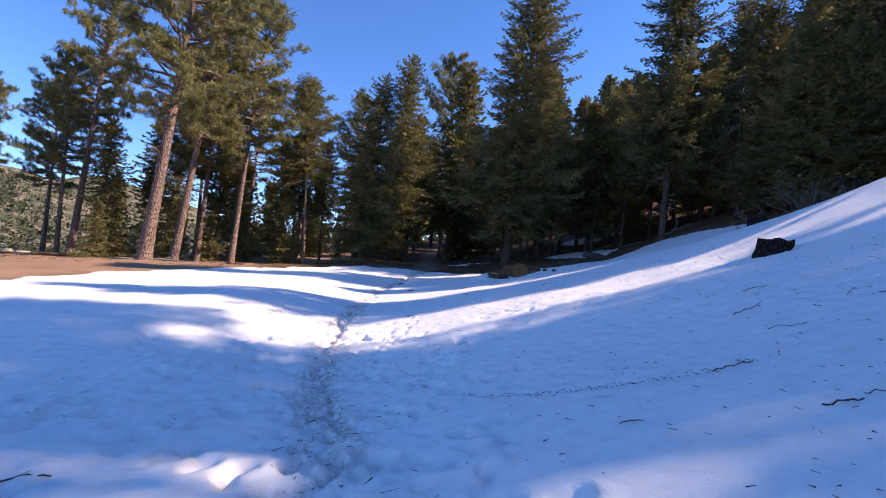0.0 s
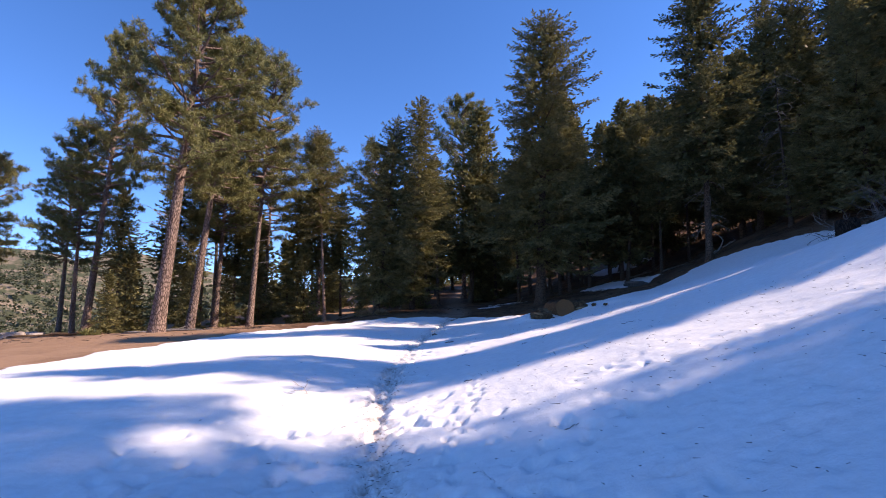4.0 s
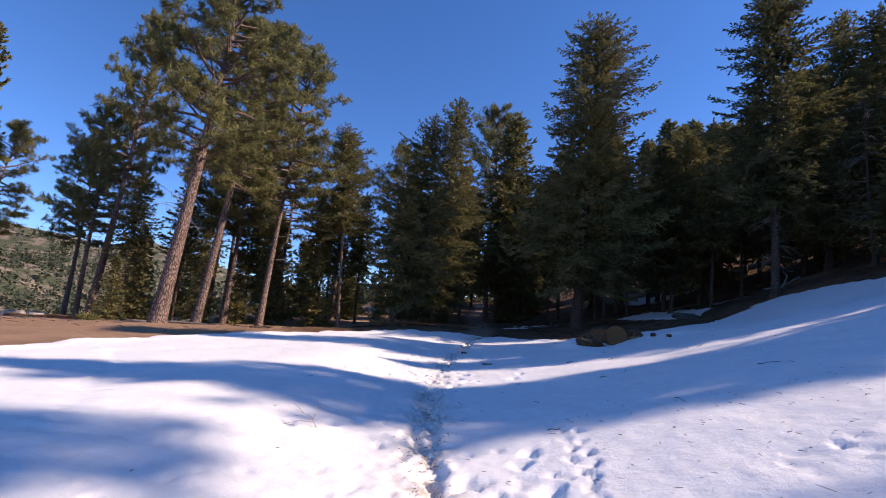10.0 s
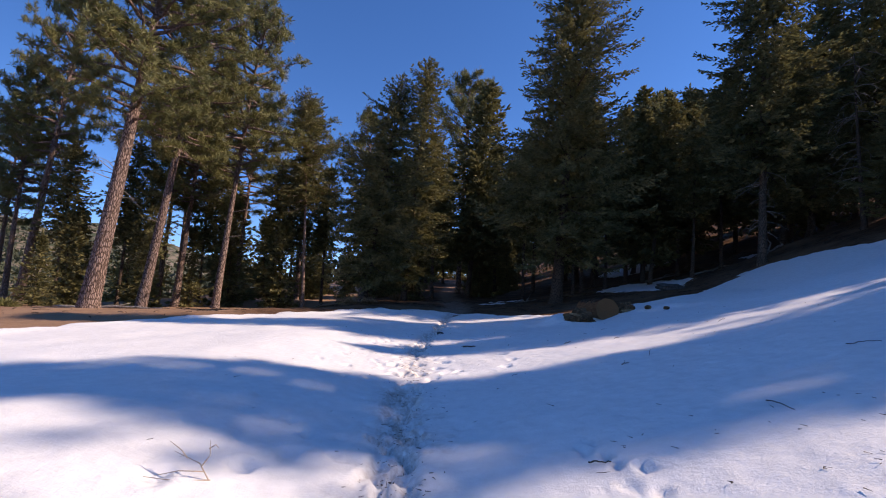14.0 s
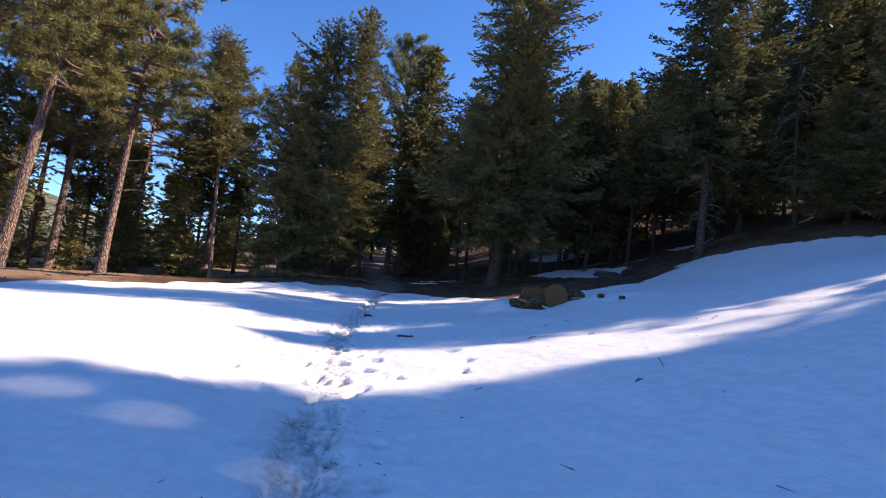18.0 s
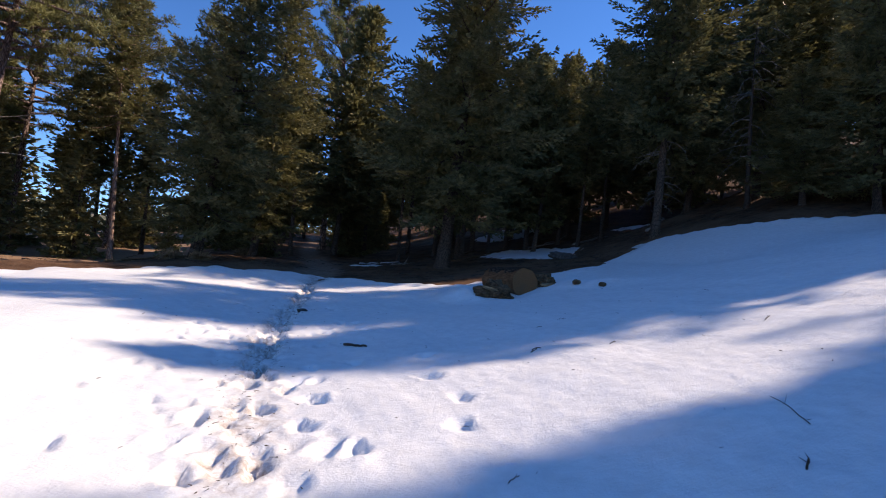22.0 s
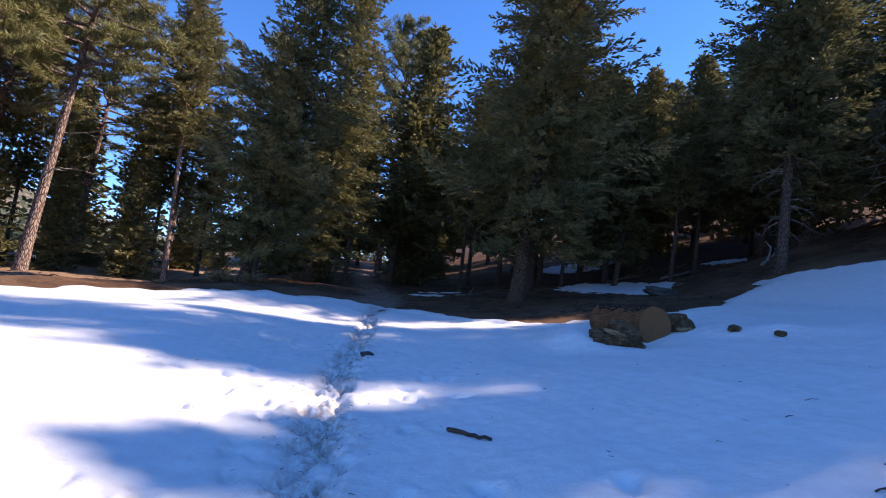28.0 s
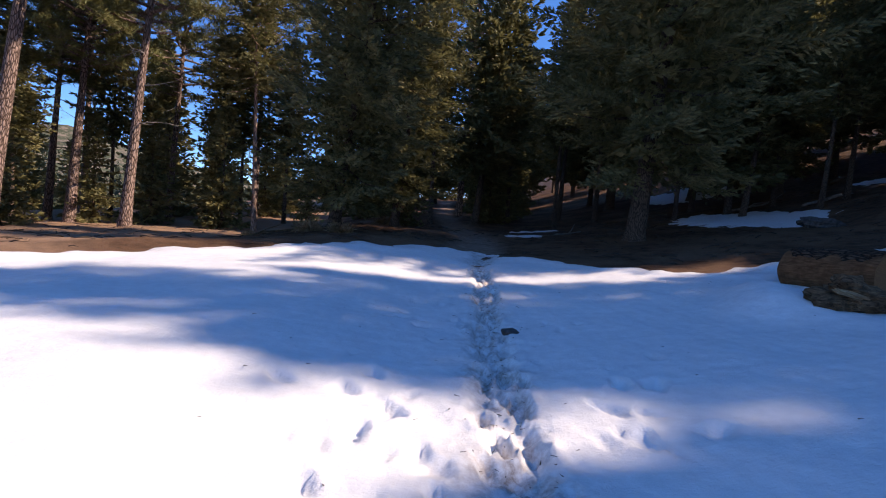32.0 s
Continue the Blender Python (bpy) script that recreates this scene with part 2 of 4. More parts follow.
TRACK_X = curve_of([(-12, 2.0), (-1, 0.35), (4.5, -0.75), (6.4, -1.3), (12, -2.3), (20, -2.72), (24, -2.75), (28, -2.42), (31, -2.15), (35, -1.9), (55, 2.0), (80, 7.0), (140, 12)])
CENTRE_Z = curve_of([(-30, -0.6), (-3, -0.02), (2, -0.08), (6.5, -0.3), (11.5, 0.02), (15, 0.12), (20, 0.32), (25, 0.5), (28, 0.63), (35, 1.16), (44, 2.0), (55, 2.5), (80, 5.0), (140, 12)])
RIGHT = curve_of([(-30, 0.45), (5, 0.46), (10, 0.48), (15, 0.36), (20, 0.25), (28, 0.18), (36, 0.16), (45, 0.16), (67, 0.3), (140, 0.4)])
LEFT = curve_of([(-10, 0.1), (5, 0.12), (9, 0.38), (13, 0.45), (20, 0.4), (30, 0.3), (40, 0.3), (60, 0.0), (140, -1.0)])
FAR_EDGE = curve_of([(-40, 24), (-15.2, 28.0), (-11.8, 32), (-9, 34), (-6, 36.5), (-3, 38.2), (-0.8, 38.2), (1.1, 35.2), (4.1, 32.0), (5.8, 32.9), (9.8, 33.2), (12, 34.4), (14.5, 36.2), (17, 36.8), (18.1, 34.0), (19.4, 31.2), (21.6, 28.8), (25, 26), (32, 21), (60, 6)])
LEFT_EDGE = curve_of([(-40, -11.5), (0, -12.4), (8, -13.2), (15, -14.2), (20, -14.8), (28, -15.2), (60, -15.2)])

TRAIL_X = curve_of([(30, -2.0), (42, -1.3), (55, -1.5), (70, -2.2), (90, -1.5), (140, 0)])
RIGHT_EDGE = curve_of([(-40, 34), (0, 22), (10, 17.5), (16, 15.7), (20, 15.1), (24, 18.4), (28, 22.5), (31, 24.5), (40, 28), (60, 34)])


def soft(s):
    s = np.clip(s, 0, 1)
    return s * s * (3 - 2 * s)


def wave_noise(x, y, seed, size):
    """Cheap smooth noise of about -1 to 1 from a few crossed waves."""
    rng = np.random.default_rng(seed)
    total = np.zeros(np.shape(x))
    for k in range(9):
        a, p = rng.uniform(0, 2 * np.pi), rng.uniform(0, 2 * np.pi)
        f = 2 * np.pi / (size * rng.uniform(0.55, 1.8))
        total = total + np.sin((x * np.cos(a) + y * np.sin(a)) * f + p)
    return total / 4.2


def land(x, y):
    """Height of the snow's top where snow lies, and of the bare ground elsewhere."""
    x, y = np.asarray(x, float), np.asarray(y, float)
    yy = np.clip(y, -30, 140)
    u = x - TRACK_X(np.clip(yy, -12, 140))
    z = CENTRE_Z(yy)
    r = np.maximum(u, 0)
    up = RIGHT(yy) * r * r / (r + 5) + 0.26 * np.maximum(0, r - 15) * soft((yy - 22) / 12) * (1 - 0.8 * soft((yy - 40) / 10))
    z = z + 55 * np.tanh(up / 55) - 0.5 * np.exp(-(((u - 9.5) / 4.0) ** 2) - ((yy - 11) / 4.5) ** 2)
    z = z + 0.5 * np.exp(-(((u - 17) / 5.0) ** 2) - ((yy - 23) / 7.0) ** 2)
    v = np.maximum(-u, 0)
    z = z + LEFT(np.clip(yy, -10, 140)) * soft(v / 4.5)
    d = np.maximum(0, v - 40)
    z = z - 34 * np.tanh(0.32 * d * d / (d + 14) / 34)
    z = z - 1.05 * soft((yy - 33) / 11) * soft((-x - 7) / 8)
    rise = soft((v - 140) / 330)
    z = z + rise * (84 + 12 * wave_noise(x, y, 5, 160) + 4 * wave_noise(x, y, 6, 50))
    z = z + soft((y - 150) / 500) * 25 * soft((v + 200) / 200)
    return z


PATCHES = [(13.9, 46.0, 3.1, 5.2), (18.8, 63.5, 2.6, 4.6), (22.3, 65, 1.4, 4.6), (25.6, 48, 1.3, 1.1), (3.6, 52.4, 2.0, 0.8), (2.0, 46.3, 1.1, 1.4), (27.5, 52, 1.6, 1.2)]


def snow_inside(x, y):
    """Metres inside the snow's rim; below nought on bare ground."""
    far = (FAR_EDGE(np.clip(x, -40, 60)) - y) * 0.8
    left = x - LEFT_EDGE(np.clip(y, -40, 60))
    sd = np.minimum(np.minimum(far, left), RIGHT_EDGE(np.clip(y, -40, 60)) - x)
    gap = np.hypot((x - TRACK_X(np.clip(y, -12, 140))) * 1.0, 0) - 0.3
    sd = np.where(y > 33.6, np.minimum(sd, gap + np.maximum(0, 35.2 - y) * 0.9), sd)
    sd = sd + 0.28 * wave_noise(x, y, 11, 2.2) + 0.14 * wave_noise(x, y, 12, 0.8)
    for px, py, rx, ry in PATCHES:
        e = (1 - np.hypot((x - px) / rx, (y - py) / ry)) * min(rx, ry)
        e = e + 0.35 * wave_noise(x, y, 13, 1.9) + 0.3 * wave_noise(x, y, 14, 0.8) - 0.1
        sd = np.maximum(sd, e)
    return sd


def floor_z(x, y):
    x, y = np.asarray(x, float), np.asarray(y, float)
    s = soft(snow_inside(x, y) / 1.2)
    bumps = 0.05 * wave_noise(x, y, 21, 3.0) + 0.03 * wave_noise(x, y, 22, 1.1)
    bank = 0.16 * np.exp(-(((y - FAR_EDGE(np.clip(x, -40, 60)) - 1.6) / 1.2) ** 2)) * soft((-3 - x) / 2)
    return land(x, y) - 0.2 * s + (bumps + bank) * (1 - s)


HOLES = [(-0.47, 19.95), (-0.34, 19.02), (-0.58, 18.34), (-2.05, 18.93), (-1.92, 19.73), (-2.18, 20.53), (-0.28, 21.1), (-1.98, 21.2), (-3.2, 18.62),
         (-4.03, 18.47), (-1.31, 21.22), (-1.27, 25.31), (-0.93, 25.25), (-1.6, 24.7), (-1.57, 24.04), (-0.92, 24.14), (-4.02, 25.32), (-4.24, 23.17),
         (-3.4, 12.93), (-3.67, 12.44), (-4.17, 11.96), (-4.24, 24.82), (-1.59, 18.18), (-2.5, 19.54), (-2.61, 18.8), (-2.42, 18.4), (-2.67, 18.11), (-2.91, 19.73),
         (-3.1, 19.27), (-2.92, 18.56), (-2.9, 17.99), (-1.85, 18.3), (-2.1, 17.72), (-2.73, 20.47), (-4.88, 24.82), (-5.75, 24.69), (-3.76, 24.46), (-3.48, 23.73), (-4.02, 24.03),
         (-3.23, 9.49), (-4.58, 9.01), (-1.6, 10.69), (-1.4, 10.18), (-0.9, 11.58), (-1.03, 11.2), (-0.81, 10.39), (-0.91, 9.79), (-1.27, 10.06)]
TRENCH = curve_of([(-12, 0.7), (9, 0.7), (13, 0.9), (15.5, 0.9), (17.2, 0.1), (20.6, 0.1), (22.4, 1.0), (40, 1.0)])
MOUNDS = [(4.7, 28.0, 0.75, -0.20), (6.5, 27.6, 0.7, 0.12), (7.3, 27.2, 0.5, 0.14), (2.75, 28.5, 0.75, 0.30), (3.2, 29.4, 0.6, 0.25), (6.9, 28.6, 0.8, 0.16), (7.9, 26.6, 0.9, 0.12), (-3.4, 6.9, 0.8, 0.10), (-4.6, 16.5, 1.6, 0.12)]


def dents():
    """Boot prints: x, y, way, length, width, depth, dirt."""
    rng = np.random.default_rng(4)
    out = []
    y, side = -4.0, 1
    while y < 36.5:
        loose = 17 < y < 20.8
        for _ in range(1 if y < 12 or loose else 2):
            out.append((TRACK_X(y) + side * rng.uniform(0.03, 0.5 if loose else 0.22) + rng.normal(0, 0.05), y + rng.uniform(-0.1, 0.1), rng.normal(0, 0.25), 0.17, 0.075,
                        rng.uniform(0.04, 0.10), rng.uniform(0.15, 0.75)))
        y, side = y + rng.uniform(0.13, 0.24) * (1.7 if loose else 1), -side
    y = 7.0
    while y < 13.2:
        x = -0.72 + 0.42 * soft((y - 8.5) / 3) - 0.5 * soft((y - 12.2) / 2)
        out.append((x + side * 0.07 + rng.normal(0, 0.04), y, rng.normal(0.1, 0.2), 0.115, 0.055, rng.uniform(0.03, 0.06), rng.uniform(0, 0.6)))
        y, side = y + rng.uniform(0.16, 0.26), -side
    s = 0.0
    while s < 1.0:
        out.append((-4.6 - 9.4 * s + rng.normal(0, 0.06), 7.6 + 12.5 * s + 1.2 * math.sin(3 * s) + rng.normal(0, 0.06), 0.7, 0.16, 0.08, rng.uniform(0.04, 0.08), 0.0))
        s += 0.024
    for x, y in HOLES:
        out.append((x, y, rng.uniform(-0.8, 0.8), rng.uniform(0.13, 0.19), rng.uniform(0.09, 0.12), rng.uniform(0.055, 0.09), 0.0))
    for _ in range(420):
        x, y = (rng.uniform(1.2, 7.5), rng.uniform(5.0, 10.5)) if rng.uniform() < 0.7 else (rng.uniform(-8, -2), rng.uniform(5, 11))
        out.append((x, y, rng.uniform(-1.5, 1.5), rng.uniform(0.08, 0.15), rng.uniform(0.05, 0.085), rng.uniform(0.012, 0.032), rng.uniform(0, 0.1)))
    for _ in range(330):
        y = rng.uniform(1.0, 31) if rng.uniform() < 0.5 else rng.uniform(1.0, 11)
        out.append((TRACK_X(y) + rng.normal(-0.1, 0.95), y, rng.uniform(-0.9, 0.9), rng.uniform(0.09, 0.15), rng.uniform(0.05, 0.09), rng.uniform(0.015, 0.05), rng.uniform(0, 0.3)))
    for _ in range(190):
        x, y = rng.uniform(-4.2, 1.6), rng.uniform(1.0, 8.8)
        out.append((x, y, rng.uniform(-0.7, 0.7), rng.uniform(0.12, 0.2), rng.uniform(0.08, 0.13), rng.uniform(0.035, 0.085), rng.uniform(0, 0.3)))
    return out


def line_steps(*runs):
    out = [runs[0][0]]
    for a, b, d in runs:
        n = max(1, round((b - a) / d))
        out += [a + (b - a) * (i + 1) / n for i in range(n)]
    return np.array(out)


def sheet(name, xs, ys, z, keep, material, layers):
    """A grid of quads over xs and ys, with the faces kept for which all of keep holds."""
    nx, ny = len(xs), len(ys)
    X, Y = np.meshgrid(xs, ys)
    idx = np.arange(nx * ny).reshape(ny, nx)
    quads = np.stack([idx[:-1, :-1], idx[:-1, 1:], idx[1:, 1:], idx[1:, :-1]], -1).reshape(-1, 4)
    quads = quads[keep.ravel()[quads].any(1)]
    used = np.unique(quads)
    back = np.zeros(nx * ny, int)
    back[used] = np.arange(len(used))
    me = bpy.data.meshes.new(name)
    verts = np.stack([X.ravel(), Y.ravel(), z.ravel()], -1)[used]
    me.vertices.add(len(used))
    me.vertices.foreach_set("co", verts.ravel())
    me.loops.add(quads.size)
    me.loops.foreach_set("vertex_index", back[quads].ravel())
    me.polygons.add(len(quads))
    me.polygons.foreach_set("loop_start", np.arange(0, quads.size, 4))
    me.polygons.foreach_set("use_smooth", np.ones(len(quads), bool))
    for layer, values in layers.items():
        me.attributes.new(layer, "FLOAT", "POINT").data.foreach_set("value", values.ravel()[used].astype(np.float32))
    me.update(calc_edges=True)
    me.materials.append(material)
    return new(name, me)


def build_ground():
    xs = line_steps((-2600, -700, 190), (-700, -120, 14), (-120, -40, 4), (-40, -18, 0.8), (-18, 30, 0.36), (30, 60, 1.2), (60, 200, 7), (200, 2600, 240))
    ys = line_steps((-2600, -200, 240), (-200, -30, 10), (-30, 12, 1.5), (12, 62, 0.36), (62, 120, 1.5), (120, 600, 12), (600, 2600, 200))
    X, Y = np.meshgrid(xs, ys)
    far = soft((TRACK_X(np.clip(Y, -12, 140)) - X - 45) / 40)
    z = floor_z(X, Y)
    off = X - TRAIL_X(np.clip(Y, 30, 140)) + 0.25 * wave_noise(X, Y, 61, 6.0)
    trail = np.exp(-((off / 1.05) ** 4)) * soft((Y - 34) / 2.5) * soft((120 - Y) / 20)
    z = z - 0.10 * trail + 0.05 * np.exp(-(((np.abs(off) - 1.5) / 0.35) ** 2)) * soft((Y - 35) / 2) * soft((80 - Y) / 20)
    # Last layer: pine straw plus painted sun on the bank, painted shade elsewhere.
    ob = sheet("ground", xs, ys, z, np.ones(X.shape, bool), DUFF, {"far_slope": far, "trail": trail, "straw_light": soft((-10.5 - X + 1.5 * wave_noise(X, Y, 62, 5.0)) / 6)})
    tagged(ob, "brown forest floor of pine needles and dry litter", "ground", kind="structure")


def build_snow():
    xs = line_steps((-17, -5.2, 0.19), (-5.2, 2.6, 0.05), (2.6, 7.5, 0.075), (7.5, 8.5, 0.12), (8.5, 34, 0.3), (34, 60, 1.3))
    ys = line_steps((-40, -2, 1.2), (-2, 0.6, 0.12), (0.6, 29, 0.055), (29, 40, 0.14), (40, 70, 0.25))
    X, Y = np.meshgrid(xs, ys)
    sd = snow_inside(X, Y)
    th = np.where(sd > 0, 0.20 * soft(sd / 0.9) + 0.03 * soft(sd / 0.15), -0.06)
    z = floor_z(X, Y) + th
    u = X - TRACK_X(np.clip(Y, -12, 140))
    inner = soft(sd / 0.8)
    z += inner * (0.035 * wave_noise(X, Y, 31, 4.5) + 0.014 * wave_noise(X, Y, 32, 1.3) + 0.005 * wave_noise(X, Y, 33, 0.4))
    wob = u + 0.05 * wave_noise(X, Y, 34, 1.1)
    deep = TRENCH(np.clip(Y, -12, 40))
    z -= inner * 0.06 * deep * np.exp(-((wob / 0.25) ** 4)) * soft((36 - Y) / 2)
    rough = np.exp(-((wob / 0.42) ** 2))
    z += inner * (0.25 + 0.75 * deep) * rough * (0.032 * wave_noise(X, Y, 35, 0.23) + 0.03 * wave_noise(X, Y, 36, 0.45) + 0.016 * wave_noise(X, Y, 38, 0.14))
    dirt = 0.8 * rough * (0.6 + 0.5 * wave_noise(X, Y, 37, 1.6)) + 0.05 * soft((X - 0.5) / 3)
    for px, py, size, h in MOUNDS:
        z += inner * h * np.exp(-(((X - px) / size) ** 2 + ((Y - py) / size) ** 2))
    crease = Y - (4.5 + 3.3 * np.exp(-(X + 0.34) / 1.05))
    z -= 0.03 * np.exp(-((crease / 0.10) ** 2)) * soft((X + 0.5) / 0.4) * soft((3.7 - X) / 0.8)
    for x, y, way, long, wide, deep, soil in dents():
        i0, i1 = np.searchsorted(xs, (x - 0.5, x + 0.5))
        j0, j1 = np.searchsorted(ys, (y - 0.5, y + 0.5))
        dx, dy = X[j0:j1, i0:i1] - x, Y[j0:j1, i0:i1] - y
        a, b = dx * math.cos(way) + dy * math.sin(way), dy * math.cos(way) - dx * math.sin(way)
        turn = np.arctan2(b, a)
        r = np.sqrt((a / wide) ** 2 + (b / long) ** 2) * (1 + 0.16 * np.sin(3 * turn + 40 * x) + 0.12 * np.sin(5 * turn + 70 * y))
        z[j0:j1, i0:i1] += inner[j0:j1, i0:i1] * (-deep * np.exp(-(r**4)) * (1 + 0.25 * b / long) + 0.14 * deep * np.exp(-(((r - 1.4) / 0.3) ** 2)) * (1 + np.sin(2 * turn + 9 * x)))
        dirt[j0:j1, i0:i1] += 1.2 * soil * np.exp(-(r**2))
    dirt = np.clip(dirt + 0.5 * np.exp(-((sd / 0.25) ** 2)), 0, 1)
    ob = sheet("snow_field", xs, ys, z, sd > -0.35, SNOW, {"dirt": dirt})
    tagged(ob, "old crusted snow with boot tracks, partly in shade", "snow", kind="structure")
    return xs, ys, z


build_ground()
SNOW_XS, SNOW_YS, SNOW_Z = build_snow()


def top_z(x, y):
    """Height of whatever surface one would stand on."""
    base = float(floor_z(x, y))
    if snow_inside(np.array(x), np.array(y)) > 0.05 and SNOW_XS[0] < x < SNOW_XS[-1] and SNOW_YS[0] < y < SNOW_YS[-1]:
        i, j = np.searchsorted(SNOW_XS, x), np.searchsorted(SNOW_YS, y)
        return max(base, float(SNOW_Z[j, i]))
    return base


# ---- mesh helpers ----


def mesh_of(name, verts, faces, material, smooth=False):
    me = bpy.data.meshes.new(name)
    me.from_pydata([tuple(v) for v in verts] if not isinstance(verts, np.ndarray) else verts.tolist(), [], faces if isinstance(faces, list) else faces.tolist())
    me.materials.append(material)
    if smooth:
        me.polygons.foreach_set("use_smooth", np.ones(len(me.polygons), bool))
    me.update()
    return me


def part(name, me, parent, label=""):
    ob = new(name, me)
    ob.parent = parent
    return tagged(ob, label)


def thing(name, m, label, category, group=""):
    ob = new(name)
    ob.empty_display_size = 0.2
    ob.matrix_basis = m
    return tagged(ob, label, category, group)


class Build:
    """Collects tubes and blades into one mesh."""

    def __init__(self, seed=0):
        self.v, self.f, self.rng = [], [], np.random.default_rng(seed)

    def tube(self, points, radii, sides=8, cap=True, rough=0.0):
        pts = [Vector(p) for p in points]
        rings = []
        for i, p in enumerate(pts):
            d = (pts[min(i + 1, len(pts) - 1)] - pts[max(i - 1, 0)]).normalized()
            a = d.cross(Vector((0.13, 0.97, 0.21)))
            a = a.normalized() if a.length > 0.05 else d.cross(Vector((1, 0, 0))).normalized()
            b = d.cross(a)
            start = len(self.v)
            for k in range(sides):
                w = 2 * math.pi * k / sides
                r = radii[i] * (1 + rough * self.rng.uniform(-1, 1))
                self.v.append(tuple(p + (a * math.cos(w) + b * math.sin(w)) * r))
            rings.append(start)
        for s, t in zip(rings, rings[1:]):
            for k in range(sides):
                self.f.append((s + k, s + (k + 1) % sides, t + (k + 1) % sides, t + k))
        if cap:
            self.f.append(tuple(rings[0] + k for k in reversed(range(sides))))
            self.f.append(tuple(rings[-1] + k for k in range(sides)))

    def mesh(self, name, material, smooth=True):
        return mesh_of(name, self.v, self.f, material, smooth)


def kites(base, way, side, long, wide):
    """Small pointed blades: base, direction, side vector, length, width (arrays). Returns verts and quads."""
    half = side * (wide / 2)[:, None]
    mid = base + way * (long * 0.5)[:, None]
    v = np.stack([base - way * (long * 0.06)[:, None], mid - half, base + way * long[:, None], mid + half], 1).reshape(-1, 3)
    return v, np.arange(len(v)).reshape(-1, 4)


def unit(a):
    return a / np.maximum(np.linalg.norm(a, axis=-1, keepdims=True), 1e-6)


# ---- conifers ----


def fir_crown(seed, height, bare, radius, fine=0.3, shape=0.85, gap=0.46, fat=1.0, blades=5):
    """Needles of a fir: whorls of drooping fronds, each set with short bushy twigs; and the boughs' lines for the wood."""
    rng = np.random.default_rng(seed)
    base, way, limbs = [], [], []
    up = np.array([0, 0, 1.0])
    h = bare * height
    lobes = rng.uniform(0, 6.28, 6)
    while h < height * 0.99:
        f = (h - bare * height) / (height * (1 - bare))
        prof = radius * (1 - f) ** shape * (0.62 + 0.38 * min(1.0, f / 0.14)) + 0.16
        ring = rng.uniform(0.78, 1.12)
        count = int(rng.integers(5, 9)) if f < 0.9 else 6
        turn = rng.uniform(0, 6.28)
        for k in range(count):
            a = turn + 6.283 * k / count + rng.normal(0, 0.24)
            L = prof * ring * (1 + 0.14 * math.sin(2 * a + lobes[int(f * 5)])) * rng.uniform(0.68, 1.12)
            e = -0.22 + 0.68 * f + rng.normal(0, 0.08)
            out = np.array([math.cos(a), math.sin(a), 0])
            tang = np.array([-math.sin(a), math.cos(a), 0])
            hb = h + rng.normal(0, 0.09 * gap)
            limbs.append((hb, a, L, e, f))
            roll = rng.normal(0, 0.22)
            across = tang * math.cos(roll) + up * math.sin(roll)
            steps = max(3, int(L * 0.86 / (fine * 0.62)))
            for s in (np.arange(steps) + rng.uniform(0.1, 0.6)) / steps * 0.86 + 0.14:
                axis = np.array([0, 0, hb]) + L * (out * (s * math.cos(e)) + up * (math.sin(e) * s - 0.30 * s * (1 - f) + 0.30 * s**3 * (1 - f)))
                for flank in (-1, 1):
                    if rng.uniform() < 0.12:
                        continue
                    ang = (1.05 - 0.55 * s) * rng.uniform(0.75, 1.2)
                    d = out * math.cos(ang) + across * (flank * math.sin(ang)) + up * (rng.normal(-0.06, 0.16) + 0.35 * math.sin(e))
                    reach = (0.40 * L * (1 - s) ** 0.8 * (0.5 + 0.5 * min(1, s / 0.35)) + 0.25 * fine) * rng.uniform(0.6, 1.15)
                    n = max(1, int(reach / (fine * 0.66) + 0.5))
                    for j in range(n):
                        q = (j + 0.2) / n * reach
                        base.append(axis + d * q - up * (0.22 * q * q / max(reach, 0.3)) + rng.normal(0, 0.03, 3))
                        way.append(d + across * (flank * rng.normal(0.1, 0.35)) + rng.normal(0, 0.20, 3) + up * 0.10)
            base.append(axis)
            way.append(out * math.cos(e) + up * (0.25 + 0.4 * f))
        h += rng.uniform(0.75, 1.15) * gap * (1.0 if f < 0.75 else 0.62)
    for k in range(5):
        base.append(np.array([0, 0, height * 0.985 + 0.14 * k]))
        way.append(up + rng.normal(0, 0.3, 3))
    base, way = np.array(base), unit(np.array(way))
    n = len(base)
    long = fine * rng.uniform(0.75, 1.25, n)
    first = unit(np.cross(way, up + rng.normal(0, 0.35, (n, 3))))
    other = np.cross(way, first)
    B, W, S, G, D = [], [], [], [], []
    for k in range(blades):
        roll = math.pi * k / blades + rng.normal(0, 0.2, n)
        S.append(first * np.cos(roll)[:, None] + other * np.sin(roll)[:, None])
        W.append(unit(way + rng.normal(0, 0.17, (n, 3))))
        B.append(base)
        G.append(long * rng.uniform(0.85, 1.1, n))
        D.append(long * rng.uniform(0.18, 0.28, n) * fat)
    # larger fill blades close to the stem, added to block light through the crown
    ha, aa, la, ea, fa = (np.array(x) for x in zip(*limbs))
    m = 6
    ha, aa, la, fa = (np.repeat(x, m) for x in (ha, aa, la, fa))
    s = rng.uniform(0.05, 0.45, len(ha))
    a = aa + rng.normal(0, 0.35, len(ha))
    out = np.stack([np.cos(a), np.sin(a), np.zeros(len(a))], -1)
    iw = unit(rng.normal(0, 1, (len(ha), 3)) * np.array([1, 1, 0.7]))
    il = np.clip(0.2 * la, 0.18, 0.5) * rng.uniform(0.7, 1.2, len(ha))
